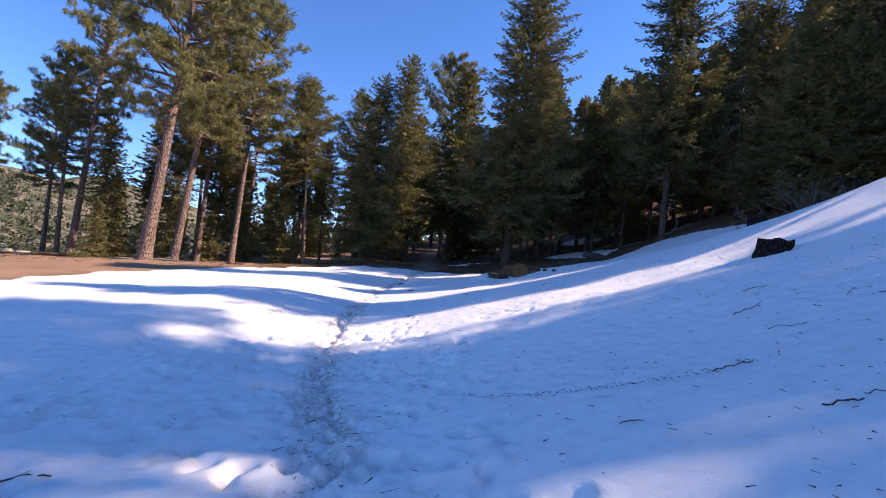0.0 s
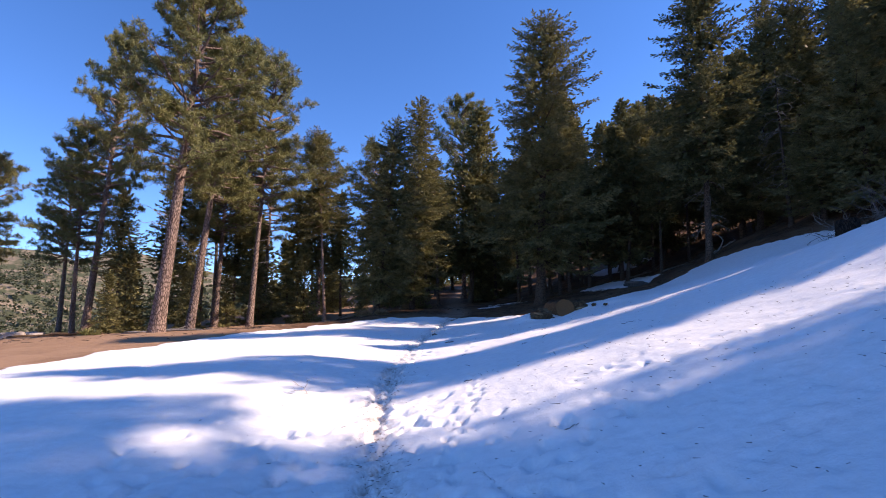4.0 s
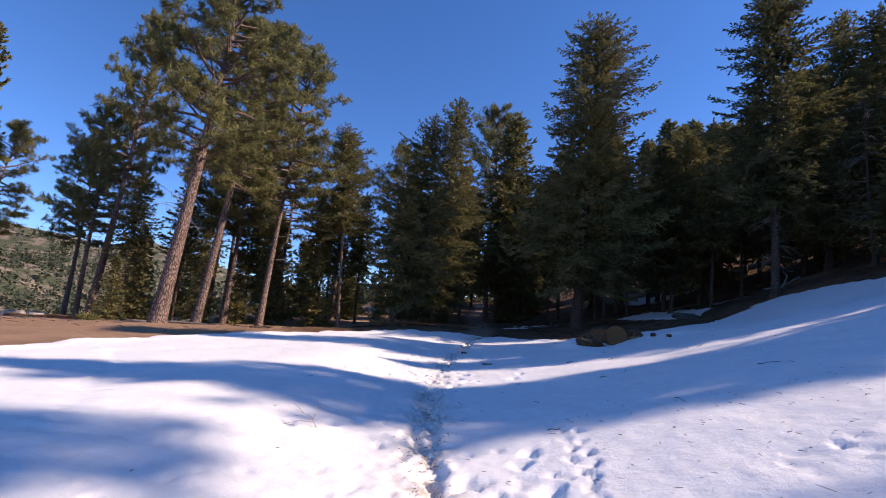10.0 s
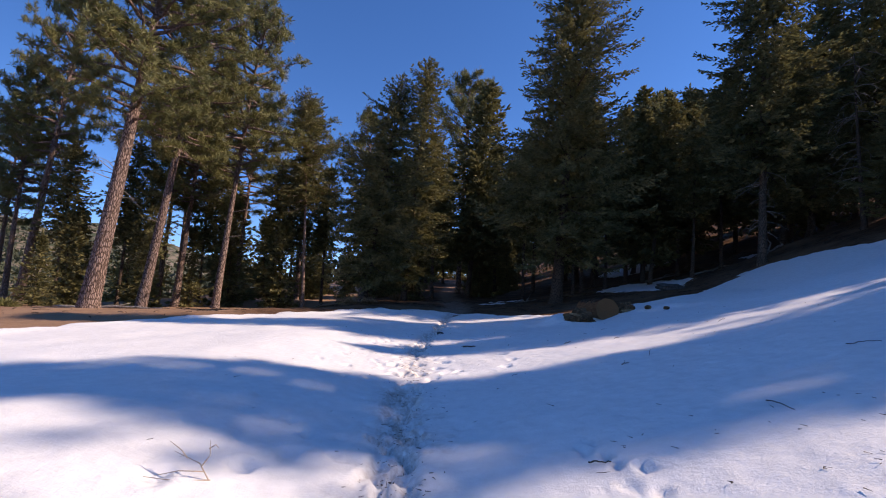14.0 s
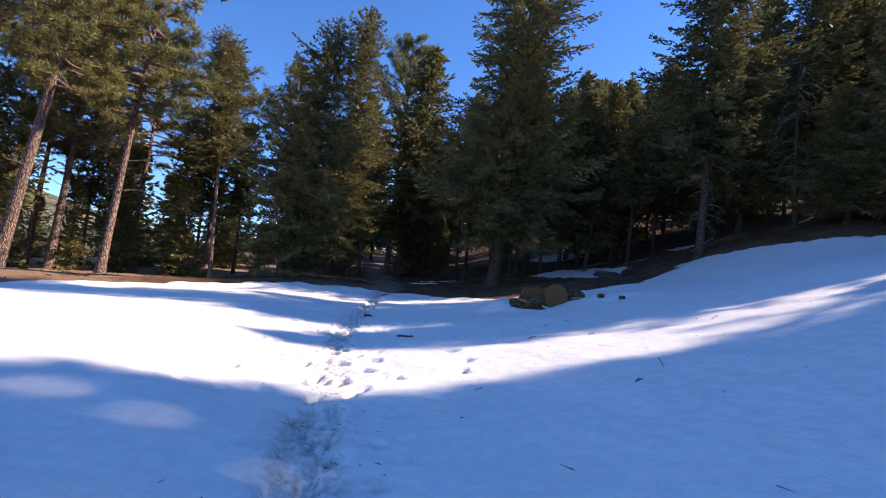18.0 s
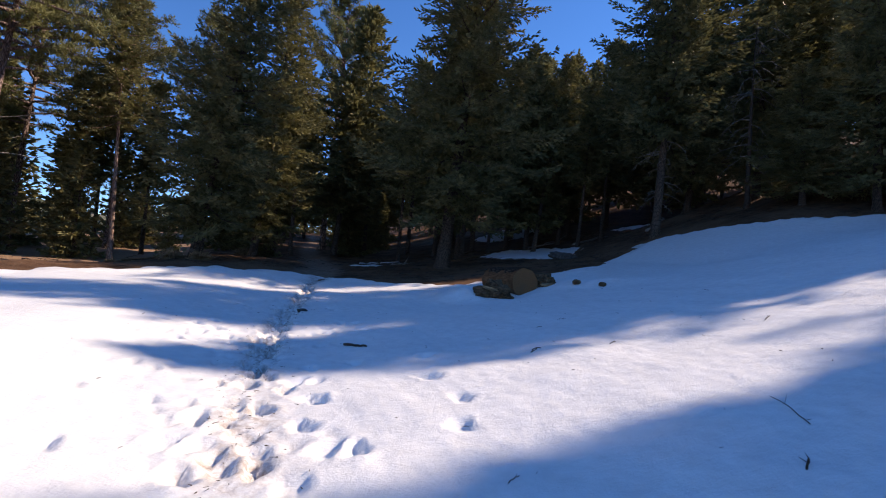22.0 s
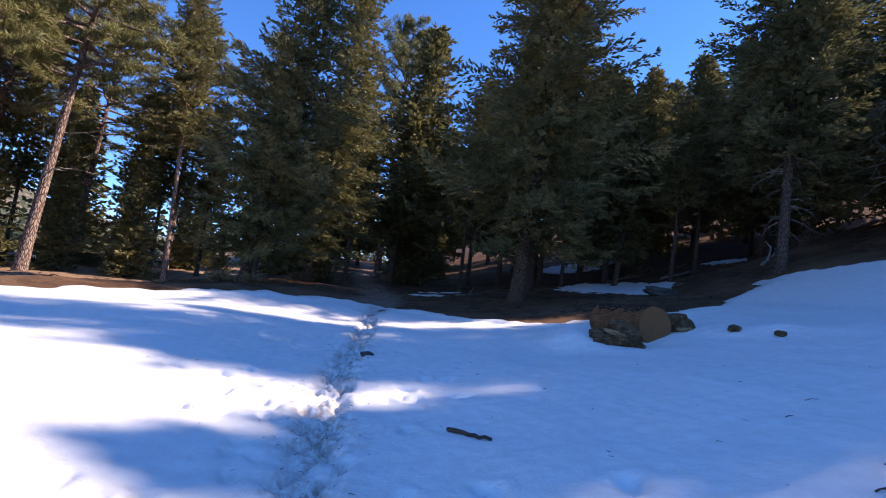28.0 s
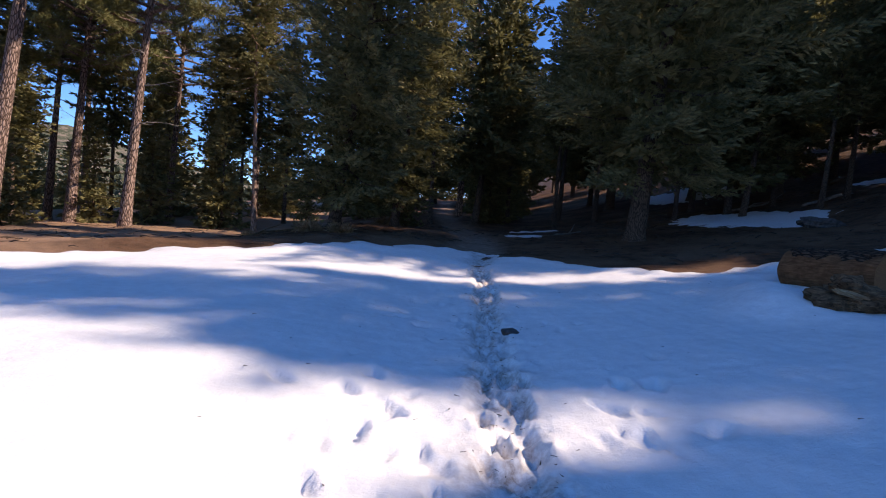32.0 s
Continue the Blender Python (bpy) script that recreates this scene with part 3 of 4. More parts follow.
    B.append(out * (s * la)[:, None] + up * (ha - 0.10 * la * s + rng.normal(0, 0.16, len(ha)))[:, None])
    W.append(iw)
    S.append(unit(np.cross(iw, rng.normal(0, 1, (len(ha), 3)))))
    G.append(il)
    D.append(il * 0.8)
    return kites(*(np.concatenate(x) for x in (B, W, S, G, D))), limbs


def trunk_points(height, bend, seed):
    rng = np.random.default_rng(seed)
    a, b = rng.uniform(0, 6.28, 2)
    return [(bend * math.sin(a + 2.2 * i / 11) - bend * math.sin(a), bend * math.sin(b + 1.8 * i / 11) - bend * math.sin(b), height * i / 11) for i in range(12)]


def make_trunk(seed, height, r0, bend, limbs, material, flare=1.35):
    b = Build(seed)
    pts = trunk_points(height, bend, seed)
    zs = [p[2] for p in pts]
    radii = [max(0.02, r0 * (1 - 0.93 * (z / height) ** 0.9)) for z in zs]
    pts = [(pts[0][0], pts[0][1], -0.6), (pts[0][0], pts[0][1], 0.0), (pts[0][0], pts[0][1], 0.45)] + pts[1:]
    radii = [r0 * flare * 1.05, r0 * flare, r0 * 1.06] + radii[1:]
    b.tube(pts, radii, 14, rough=0.045)

    def at(h):
        i = min(10, int(h / height * 11))
        t = h / height * 11 - i
        return Vector(trunk_points(height, bend, seed)[i]).lerp(Vector(trunk_points(height, bend, seed)[i + 1]), t)

    for h, a, L, e, f in limbs[:: max(1, len(limbs) // 50)]:
        o, d = at(h), Vector((math.cos(a) * math.cos(e), math.sin(a) * math.cos(e), math.sin(e)))
        b.tube([o, o + d * L * 0.5 - Vector((0, 0, 0.10 * L * (1 - f))), o + d * L * 0.92 - Vector((0, 0, 0.06 * L * (1 - f)))], [0.012 + 0.014 * L, 0.01 + 0.006 * L, 0.005], 4, cap=False)
    return b, at


def dead_limbs(root, seed, at, height, zone, count, length, droop, material):
    rng = np.random.default_rng(seed)
    for _ in range(count):
        b = Build(seed)
        h = height * rng.uniform(*zone)
        a, L = rng.uniform(0, 6.28), length * rng.uniform(0.4, 1.0)
        o, d = at(h), Vector((math.cos(a), math.sin(a), rng.uniform(-0.1, 0.35)))
        p, pts, rad = o.copy(), [o.copy()], [0.035]
        for k in range(4):
            d = (d + Vector(rng.normal(0, 0.18, 3)) + Vector((0, 0, -droop))).normalized()
            p = p + d * L / 4
            pts.append(p.copy())
            rad.append(0.03 * (1 - (k + 1) / 4.6))
        b.tube(pts, rad, 5, cap=False)
        for k in (2, 3):
            q = pts[k] + Vector(rng.normal(0, 1, 3)).normalized() * L * 0.25
            b.tube([pts[k], pts[k].lerp(q, 0.5) + Vector((0, 0, -0.04)), q], [0.014, 0.01, 0.005], 4, cap=False)
        part("dead_branch", b.mesh("dead_branch", material), root, "bare grey dead branch")


def fir(name, seed, height, bare, radius, r0, fine=0.3, shape=0.85, bend=0.12, dead=0, bark=None, label="", group="firs", gap=0.46, fat=1.0, blades=5):
    root = thing(name, Matrix(), label, "fir tree", group)
    (v, q), limbs = fir_crown(seed, height, bare, radius, fine, shape, gap, fat, blades)
    pts = np.array(trunk_points(height, bend, seed))
    for k in (0, 1):
        v[:, k] += np.interp(v[:, 2], pts[:, 2], pts[:, k])
    b, at = make_trunk(seed, height, r0, bend, limbs, bark or FIR_BARK)
    part("trunk", b.mesh("trunk", bark or FIR_BARK), root)
    part("crown", mesh_of("crown", v, q, FIR), root, "dense dark green needle sprays")
    if dead:
        dead_limbs(root, seed + 1, at, height, (0.08, max(0.12, bare * 1.2)), dead, 2.2, 0.34, DEAD_WOOD)
    return root


def pine(name, seed, height, bare, radius, r0, bend=0.3, limbs_n=62, dead=8, tuft=44, label="", group="pines"):
    """A long-needled pine: bare bole, crooked boughs with round tufts of needles at their ends."""
    rng = np.random.default_rng(seed)
    root = thing(name, Matrix(), label, "pine tree", group)
    b, at = make_trunk(seed, height, r0, bend, [], PINE_BARK, flare=1.25)
    centres, sizes = [], []
    for k in range(limbs_n):
        wood = Build(seed + k)
        f = (k + rng.uniform(0, 1)) / limbs_n
        h = height * (bare + (0.985 - bare) * f)
        prof = radius * (math.sin(math.pi * min(1.0, 0.20 + 0.80 * f)) ** 0.7 * 0.85 + 0.18)
        L = prof * rng.uniform(0.55, 1.2)
        a = k * 2.4 + rng.normal(0, 0.35)
        d = Vector((math.cos(a), math.sin(a), -0.12 + 0.75 * f + rng.normal(0, 0.12)))
        p = at(h)
        pts, rad = [p.copy()], [0.03 + 0.022 * L]
        for s in range(5):
            d = (d + Vector(rng.normal(0, 0.16, 3)) + Vector((0, 0, 0.05))).normalized()
            p = p + d * L / 5
            pts.append(p.copy())
            rad.append((0.03 + 0.018 * L) * (1 - (s + 1) / 5.6))
            if s >= 1:
                for _ in range(5 if s >= 2 else 3):
                    off = Vector(rng.normal(0, 1, 3)).normalized() * rng.uniform(0.3, 0.7) * (0.45 + 0.13 * L)
                    off.z = abs(off.z) * 0.7 - 0.08
                    tip = p + off + d * 0.15
                    wood.tube([p, tip], [0.02, 0.008], 3, cap=False)
                    centres.append(tip)
                    sizes.append(rng.uniform(0.40, 0.64))
        wood.tube(pts, rad, 6, cap=False)
        part("bough", wood.mesh("bough", PINE_BARK), root)
        centres.append(p.copy())
        sizes.append(rng.uniform(0.35, 0.55))
    c, sz = np.array(centres), np.array(sizes)
    n = len(c) * tuft
    idx = np.repeat(np.arange(len(c)), tuft)
    lift = unit(rng.normal(0, 0.5, (len(c), 3)) + np.array([0, 0, 0.8]))[idx]
    way = unit(unit(rng.normal(0, 1, (n, 3))) + lift * 0.55)
    side = unit(np.cross(way, rng.normal(0, 1, (n, 3))))
    base = c[idx] + lift * (sz[idx] * rng.uniform(-0.35, 0.25, n))[:, None] + rng.normal(0, 0.05, (n, 3))
    v, q = kites(base, way, side, sz[idx] * rng.uniform(0.5, 0.8, n), rng.uniform(0.035, 0.065, n))
    part("trunk", b.mesh("trunk", PINE_BARK), root, "furrowed reddish bark")
    part("crown", mesh_of("crown", v, q, PINE), root, "olive green tufts of long needles")
    if dead:
        dead_limbs(root, seed + 1, at, height, (0.22, bare + 0.1), dead, 2.6, 0.04, DEAD_WOOD)
    return root


def stand(tree, x, y, lean=0.0, back=0.0, turn=0.0, size=1.0, first=False, label="", wide=None):
    m = Matrix.Translation((x, y, float(floor_z(x, y)) - 0.05)) @ pose(0, 0, 0, -back, lean, 0) @ pose(0, 0, 0, 0, 0, turn) @ Matrix.Diagonal((size * (wide or 1), size * (wide or 1), size, 1))
    if first:
        tree.matrix_basis = m
        ob = tree
    else:
        ob = copy_thing(tree, m)
        ob.matrix_basis = m
    if label:
        tagged(ob, label)
    return ob


def far_woods():
    """Distant conifers on the slope across the valley and on the ridges."""
    rng = np.random.default_rng(77)
    base, way, side, long, wide = [], [], [], [], []
    for _ in range(4800):
        a, r = rng.uniform(-1.15, -0.2), 95 + 480 * rng.uniform(0, 1) ** 0.8
        x, y = r * math.sin(a), 10 + r * math.cos(a)
        if wave_noise(np.array(x), np.array(y), 71, 70) + rng.normal(0, 0.5) < -0.35:
            continue
        h = rng.uniform(7, 15)
        z0 = float(land(x, y))
        n = 18
        f = rng.uniform(0.05, 1, n)
        a = rng.uniform(0, 6.28, n)
        r = (1 - f) * h * 0.17 + 0.1
        base.append(np.stack([x + np.cos(a) * r * 0.3, y + np.sin(a) * r * 0.3, z0 + f * h], -1))
        w = unit(np.stack([np.cos(a), np.sin(a), rng.uniform(-0.5, 0.3, n)], -1))
        way.append(w)
        side.append(unit(np.cross(w, rng.normal(0, 1, (n, 3)))))
        long.append(r * rng.uniform(0.7, 1.3, n) + 0.4)
        wide.append(r * 0.9 + 0.6)
    v, q = kites(*(np.concatenate(a) for a in (base, way, side, long, wide)))
    tagged(new("far_woods", mesh_of("far_woods", v, q, FARWOOD)), "distant conifers scattered over the far hillside", "woods", kind="stuff")


def boulders():
    """Pale granite outcrops on the slope across the valley."""
    rng = np.random.default_rng(41)
    for k in range(18):
        y = rng.uniform(40, 62)
        x = -0.92 * y + rng.uniform(-14, 6)
        size = rng.uniform(0.5, 1.3)
        rock = thing("boulder", pose(x, y, float(floor_z(x, y)) + size * 0.25, 0, 0, rng.uniform(0, 360)), "pale weathered granite boulder beyond the bank", "boulder", "granite boulders on the slope")
        part("body", lump("body", GRANITE, (size, size * 0.8, size * 0.75), k + 0.3, 0.3, 3, size * 0.45), rock)


GRANITE = wood_material("granite", (0.30, 0.25, 0.22), (0.52, 0.45, 0.40), (1.5, 1.5, 3))

# firs: the shapes of which the wood is made
great_fir = fir("fir_tree", 101, 25.2, 0.15, 6.5, 0.42, 0.29, 0.43, gap=0.64, blades=4, label="tall dense dark green fir with a full crown beside the trail")
stand(great_fir, 5.65, 41.0, 4.5, first=True)
ragged_fir = fir("fir_tree", 102, 22.5, 0.28, 5.3, 0.26, 0.29, 0.46, gap=0.64, blades=4, dead=26, label="dark fir with a bare lower trunk and dead drooping branches")
stand(ragged_fir, 17.45, 37.0, 4.0, first=True)
slim_fir = fir("fir_tree", 103, 20.0, 0.10, 4.2, 0.24, 0.28, 0.52, gap=0.64, blades=4, label="pointed green fir at the wood's edge")
stand(slim_fir, -5.6, 47.0, 5.5, first=True, size=1.06)
wide_fir = fir("fir_tree", 104, 19.0, 0.11, 5.0, 0.26, 0.29, 0.56, gap=0.64, blades=4, label="broad green fir with boughs down to the ground")
stand(wide_fir, -7.8, 40.9, 7, first=True, size=0.9)
thin_fir = fir("fir_tree", 105, 18.0, 0.40, 3.1, 0.20, 0.40, 0.6, dead=4, gap=0.52, fat=1.15, blades=4, label="thin fir with a bare lower trunk deep in the wood")
stand(thin_fir, 15.15, 48.0, 9, first=True, size=0.95)
pole_fir = fir("fir_tree", 106, 22.8, 0.46, 4.0, 0.19, 0.28, 0.44, gap=0.64, blades=4, bend=0.1, bark=GREY_BARK, label="fir with a long pale bare trunk and a high crown")
stand(pole_fir, -16.3, 54.6, -2.0, first=True)
young_fir = fir("fir_tree", 107, 7.0, 0.03, 1.9, 0.09, 0.34, 0.8, gap=0.38, blades=4, fat=1.2, label="young bushy green fir under taller trees")
stand(young_fir, -26.6, 46.0, 1, first=True, size=0.9)
inner_fir = fir("fir_tree", 108, 20.0, 0.18, 4.0, 0.24, 0.50, 0.60, gap=0.5, fat=1.25, blades=4, label="green fir among others inside the wood")
stand(inner_fir, 0.2, 60.0, 5, first=True, size=1.25)
full_fir = fir("fir_tree", 109, 19.0, 0.15, 4.6, 0.26, 0.54, 0.70, gap=0.46, fat=1.6, blades=4, label="full dark fir among others inside the wood")
stand(full_fir, 25.2, 46.0, 6, first=True, size=1.0)
tall_fir = fir("fir_tree", 110, 25.0, 0.14, 5.2, 0.40, 0.54, 0.60, gap=0.5, fat=1.4, blades=4, label="tall dark fir on the wooded slope")
stand(tall_fir, 30.5, 26.6, 3, first=True, size=0.78)

# pines on the bank
great_pine = pine("pine_tree", 201, 25.5, 0.42, 4.5, 0.50, 0.25, 92, 12, 38, label="tall pine with a thick reddish furrowed trunk")
stand(great_pine, -21.8, 34.0, 6.3, first=True, size=1.02)
lean_pine = pine("pine_tree", 202, 24.5, 0.44, 4.8, 0.36, 0.3, 84, 8, 32, label="leaning pine with a bare trunk and olive crown")
stand(lean_pine, -25.5, 44.0, 10, first=True, size=1.14)
thin_pine = pine("pine_tree", 203, 21.5, 0.42, 3.8, 0.26, 0.25, 68, 8, 23, label="slender pine with a high thin crown")
stand(thin_pine, -23.2, 51.0, 4.5, first=True, size=1.36)
stand(great_pine, -37.5, 46.6, 5, turn=130, size=1.22, label="tall pine with a dense crown on the brown bank", wide=0.62)
stand(thin_pine, -40.0, 48.0, -1, turn=60, size=1.0)
stand(lean_pine, -27.6, 52.2, 2, turn=200, size=0.95)
stand(lean_pine, -45, 52, 2, turn=90, size=0.8, label="pine at the rim of the brown bank")
stand(thin_pine, -30.5, 54.0, 2, turn=111, size=1.05)
stand(thin_pine, -11.6, 60.0, 2, turn=300, size=1.0)
stand(thin_pine, -0.6, 70.0, 1, turn=20, size=1.4)
stand(tall_fir, -38.3, 34.0, 1, turn=30, size=0.86, wide=0.62, label="narrow dark conifer at the rim of the bank")
stand(thin_pine, -39.5, 36.5, 11, turn=10, size=0.68, label="small leaning pine at the rim of the bank")
stand(thin_pine, -26.5, 62.0, 2, turn=33, size=1.15)
stand(thin_pine, -21.0, 67.0, 1, turn=133, size=1.2)
stand(thin_pine, -31.0, 58.0, 3, turn=240, size=1.1)

def dead_fir(x, y, height, label):
    """A dead fir: bare stem with drooping grey branches."""
    root = thing("dead_tree", Matrix(), label, "dead tree")
    b, at = make_trunk(301, height, 0.15, 0.15, [], GREY_BARK)
    part("trunk", b.mesh("trunk", TWIG), root, "bare grey stem")
    dead_limbs(root, 302, at, height, (0.22, 0.95), 46, 3.0, 0.30, DEAD_WOOD)
    stand(root, x, y, 3, first=True)


dead_fir(22.3, 35.2, 11.5, "dead fir with bare drooping grey branches on the slope")

# the wood behind and to the side: kind, x, y, lean, turn, size
WOOD = [
    (inner_fir, 18.5, 60.0, 9, 80, 1.0), (slim_fir, 24.4, 42.0, 8, 120, 1.07), 
    (wide_fir, 24.6, 36.6, 4, 200, 0.92), (ragged_fir, 30.0, 38.0, 3, 60, 1.05),
    (thin_fir, 10.5, 52.0, 3, 20, 1.0), (thin_fir, 12.8, 56.0, 2, 140, 1.1), (thin_fir, 7.6, 61.0, 2, 250, 1.15), (tall_fir, 21.0, 53.0, 4, 300, 0.64),
    (thin_fir, -19.5, 60.0, 1, 60, 0.9), (young_fir, -20.5, 57.0, 2, 170, 0.9),
    (thin_fir, -10.5, 56.0, 4, 33, 0.95), (thin_fir, -3.6, 57.0, 1, 99, 1.0),
    (thin_fir, 3.6, 64.0, 1, 10, 1.05), (thin_fir, -5.5, 83.0, 0, 45, 1.2), (inner_fir, 9.0, 84.0, 0, 160, 1.1), (full_fir, -6.0, 74.0, 0, 310, 1.05),
    (thin_fir, -27.5, 56.0, 1, 190, 0.85), (thin_fir, -34.0, 46.0, 2, 130, 0.8), 
    (full_fir, 14.0, 72.0, 1, 260, 1.1), (inner_fir, 25.0, 68.0, 2, 50, 1.1), 
    (thin_fir, 17.0, 44.5, 4, 180, 0.7),
    (full_fir, 4.0, 96.0, 0, 5, 1.2), (inner_fir, -10.0, 92.0, 0, 77, 1.2), (full_fir, 18.0, 92.0, 0, 222, 1.2), (inner_fir, 33.0, 80.0, 0, 133, 1.25),
    
    (thin_fir, 8.6, 47.6, 3, 80, 0.8), (thin_fir, 12.0, 49.8, 2, 170, 0.75), (thin_fir, 18.6, 50.2, 3, 250, 0.85), (thin_fir, 22.4, 57.5, 2, 5, 1.0), (inner_fir, 15.4, 54.0, 2, 66, 0.9), (inner_fir, 27.5, 56.0, 3, 133, 1.0), (thin_fir, 9.4, 57.0, 1, 190, 1.0), (inner_fir, 21.0, 63.0, 2, 280, 1.1), (thin_fir, 16.5, 66.5, 1, 30, 1.1), (thin_fir, 20.8, 47.2, 4, 110, 0.8), (thin_fir, 2.0, 72.0, 0, 210, 1.1), 
    (thin_fir, 25.0, 60.0, 2, 290, 1.1), (thin_fir, -5.5, 64.0, 1, 70, 1.0), (thin_fir, -9.0, 80.0, 0, 12, 1.2),
    (inner_fir, -32.0, 70.0, 0, 55, 0.9),
    (tall_fir, 13.2, 64.0, 2, 150, 1.05), (full_fir, -3.0, 100.0, 0, 30, 1.2), (inner_fir, 11.0, 104.0, 0, 80, 1.2), (thin_fir, 5.4, 54.0, 2, 44, 0.9),
    # The firs from x 34 on are mostly unseen, added to shade the floor.
    (inner_fir, 36.0, 40.5, 3, 35, 1.0), (tall_fir, 39.0, 47.0, 3, 270, 0.9), (thin_fir, 34.0, 48.0, 3, 20, 1.0), (inner_fir, 40.0, 56.0, 2, 210, 1.1), (young_fir, -24.5, 56.0, 0, 200, 1.3),
    (full_fir, 15.2, 49.5, 3, 80, 0.85),
    (thin_fir, -33.0, 52.0, 2, 40, 0.9), (thin_fir, -28.6, 49.0, 1, 140, 0.7), (thin_fir, -21.0, 59.0, 1, 240, 0.85), (thin_fir, -16.5, 62.0, 1, 340, 0.9), (young_fir, -18.8, 55.0, 0, 45, 1.25), (young_fir, -31.5, 44.0, 0, 4, 1.1),
    # Firs added at the back right to cut the sun on the slope.
    (full_fir, 34.0, 74.0, 0, 15, 1.1), (inner_fir, 40.0, 84.0, 0, 115, 1.2), (inner_fir, 34.0, 94.0, 0, 60, 1.2), (inner_fir, 44.0, 68.0, 0, 260, 1.2), (full_fir, 24.0, 100.0, 0, 300, 1.2),
    (young_fir, -34.5, 48.5, 0, 12, 1.2), (young_fir, -30.0, 50.5, 0, 122, 1.0), (young_fir, -27.0, 53.5, 0, 212, 1.1), (young_fir, -37.5, 52.0, 0, 182, 1.2),
    (young_fir, -9.9, 44.5, 0, 30, 0.5), (young_fir, -29.0, 38.5, 0, 140, 0.7),
    (young_fir, -5.2, 51.5, 0, 60, 0.7),
    (young_fir, 26.5, 37.5, 2, 110, 0.8),
    # Firs added, some out of view, to shade and hide the slope behind.
    (inner_fir, 46.0, 52.0, 2, 10, 1.1), (inner_fir, 50.0, 60.0, 2, 50, 1.15), (inner_fir, 47.0, 68.0, 2, 90, 1.1), (inner_fir, 55.0, 56.0, 2, 130, 1.1), (inner_fir, 30.0, 63.0, 2, 170, 0.95), (inner_fir, 35.0, 58.0, 2, 210, 0.95),
    (inner_fir, 29.0, 74.0, 2, 250, 0.95), (inner_fir, 37.0, 66.0, 2, 290, 1.0), (inner_fir, 48.0, 44.0, 2, 330, 1.1), (inner_fir, 31.0, 53.0, 2, 15, 0.85),
]
for kind, x, y, lean, turn, size in WOOD:
    stand(kind, x, y, lean, turn=turn, size=size)

# trees up the slope beside the walker, mostly out of view, placed and sized to shade the snow: kind, x, y, turn, size,
# breadth, tilt
SIDE = [
    (full_fir, 33.0, 7.5, 74, 1.08, 0.70, 0), (full_fir, 33.0, 4.95, 300, 1.2, 0.60, 0), (full_fir, 32.0, 0.3, 37, 1.27, 0.88, 0), (full_fir, 33.0, 15.2, 111, 1.10, 0.92, 0), (full_fir, 31.0, 16.6, 20, 0.84, 0.85, 0), (full_fir, 29.0, 22.2, 259, 0.91, 0.95, 0), (full_fir, 29.0, 23.2, 333, 0.86, 0.9, 0),
    (full_fir, 28.0, 24.9, 148, 0.70, 1.15, 0), (full_fir, 24.0, 19.0, 200, 0.40, 1.4, 0), (wide_fir, 22.0, 31.8, 40, 0.40, 1.50, 0), (full_fir, 33.0, 30.5, 70, 0.55, 1.50, 0), (full_fir, 34.0, 33.6, 160, 0.52, 1.50, 0),
    (tall_fir, 36.0, -5.0, 121, 1.2, 0.9, 0), (tall_fir, 37.0, -10.0, 158, 1.2, 0.9, 0), (full_fir, 33.0, -15.0, 195, 1.5, 0.9, 0),
    (tall_fir, 27.0, 28.3, 185, 1.06, 0.76, 0), (wide_fir, 24.5, 26.8, 84, 0.62, 0.95, 0), (full_fir, 30.0, 31.2, 140, 0.92, 0.5, 0), (wide_fir, 22.5, 28.8, 10, 0.7, 0.95, 0),
]
for kind, x, y, turn, size, breadth, back in SIDE:
    stand(kind, x, y, 0, back, turn=turn, size=size, wide=breadth)
# Out of view; its small crown casts a lobe of shade on the snow.
high_pine = pine("pine_tree", 204, 17.0, 0.76, 1.35, 0.2, 0.15, 26, 0, 30, label="pine with a small high crown up the slope")
stand(high_pine, 33.0, 9.65, first=True)
rng = np.random.default_rng(91)
for _ in range(30):
    x, y = rng.uniform(-46, 14), rng.uniform(60, 96)
    if abs(x - TRAIL_X(y)) > 3.0:
        stand(young_fir, x, y, 0, turn=rng.uniform(0, 360), size=rng.uniform(0.9, 1.9), label="bushy green conifer far back in the wood")
for x, y, size in [(-7, 104, 1.7), (-3.5, 126, 1.6), (1.5, 124, 1.8), (5, 108, 1.6), (9, 112, 1.8), (-1, 132, 1.7), (-12, 108, 1.7)]:
    stand(young_fir, x, y, 0, turn=40 * x, size=size, label="bushy green conifer far back in the wood")
for _ in range(4):
    stand(inner_fir, rng.uniform(-8, 30), rng.uniform(88, 120), 0, turn=rng.uniform(0, 360), size=rng.uniform(0.7, 1.1))
far_woods()

# ---- logs, stumps and litter ----


def lump(name, material, size, seed, rough=0.25, detail=3, flat=0.0):
    """A broken, weathered chunk of wood or stone."""
    bm = bmesh.new()
    bmesh.ops.create_icosphere(bm, subdivisions=detail, radius=1.0)
    off = Vector((seed * 3.1, seed * 1.7, seed * 0.9))
    for v in bm.verts:
        p = v.co.copy()
        k = 1 + rough * noise.fractal(p * 1.4 + off, 1.0, 2.0, 4) + 0.5 * rough * noise.noise(Vector((p.x * 1.5, p.y * 7, p.z * 7)) + off)
        v.co = Vector((p.x * size[0], p.y * size[1], p.z * size[2])) * k
        if flat and v.co.z > flat:
            v.co.z = flat + 0.15 * (v.co.z - flat)
    me = bpy.data.meshes.new(name)
    bm.to_mesh(me)
    bm.free()
    me.materials.append(material)
    return me


boulders()


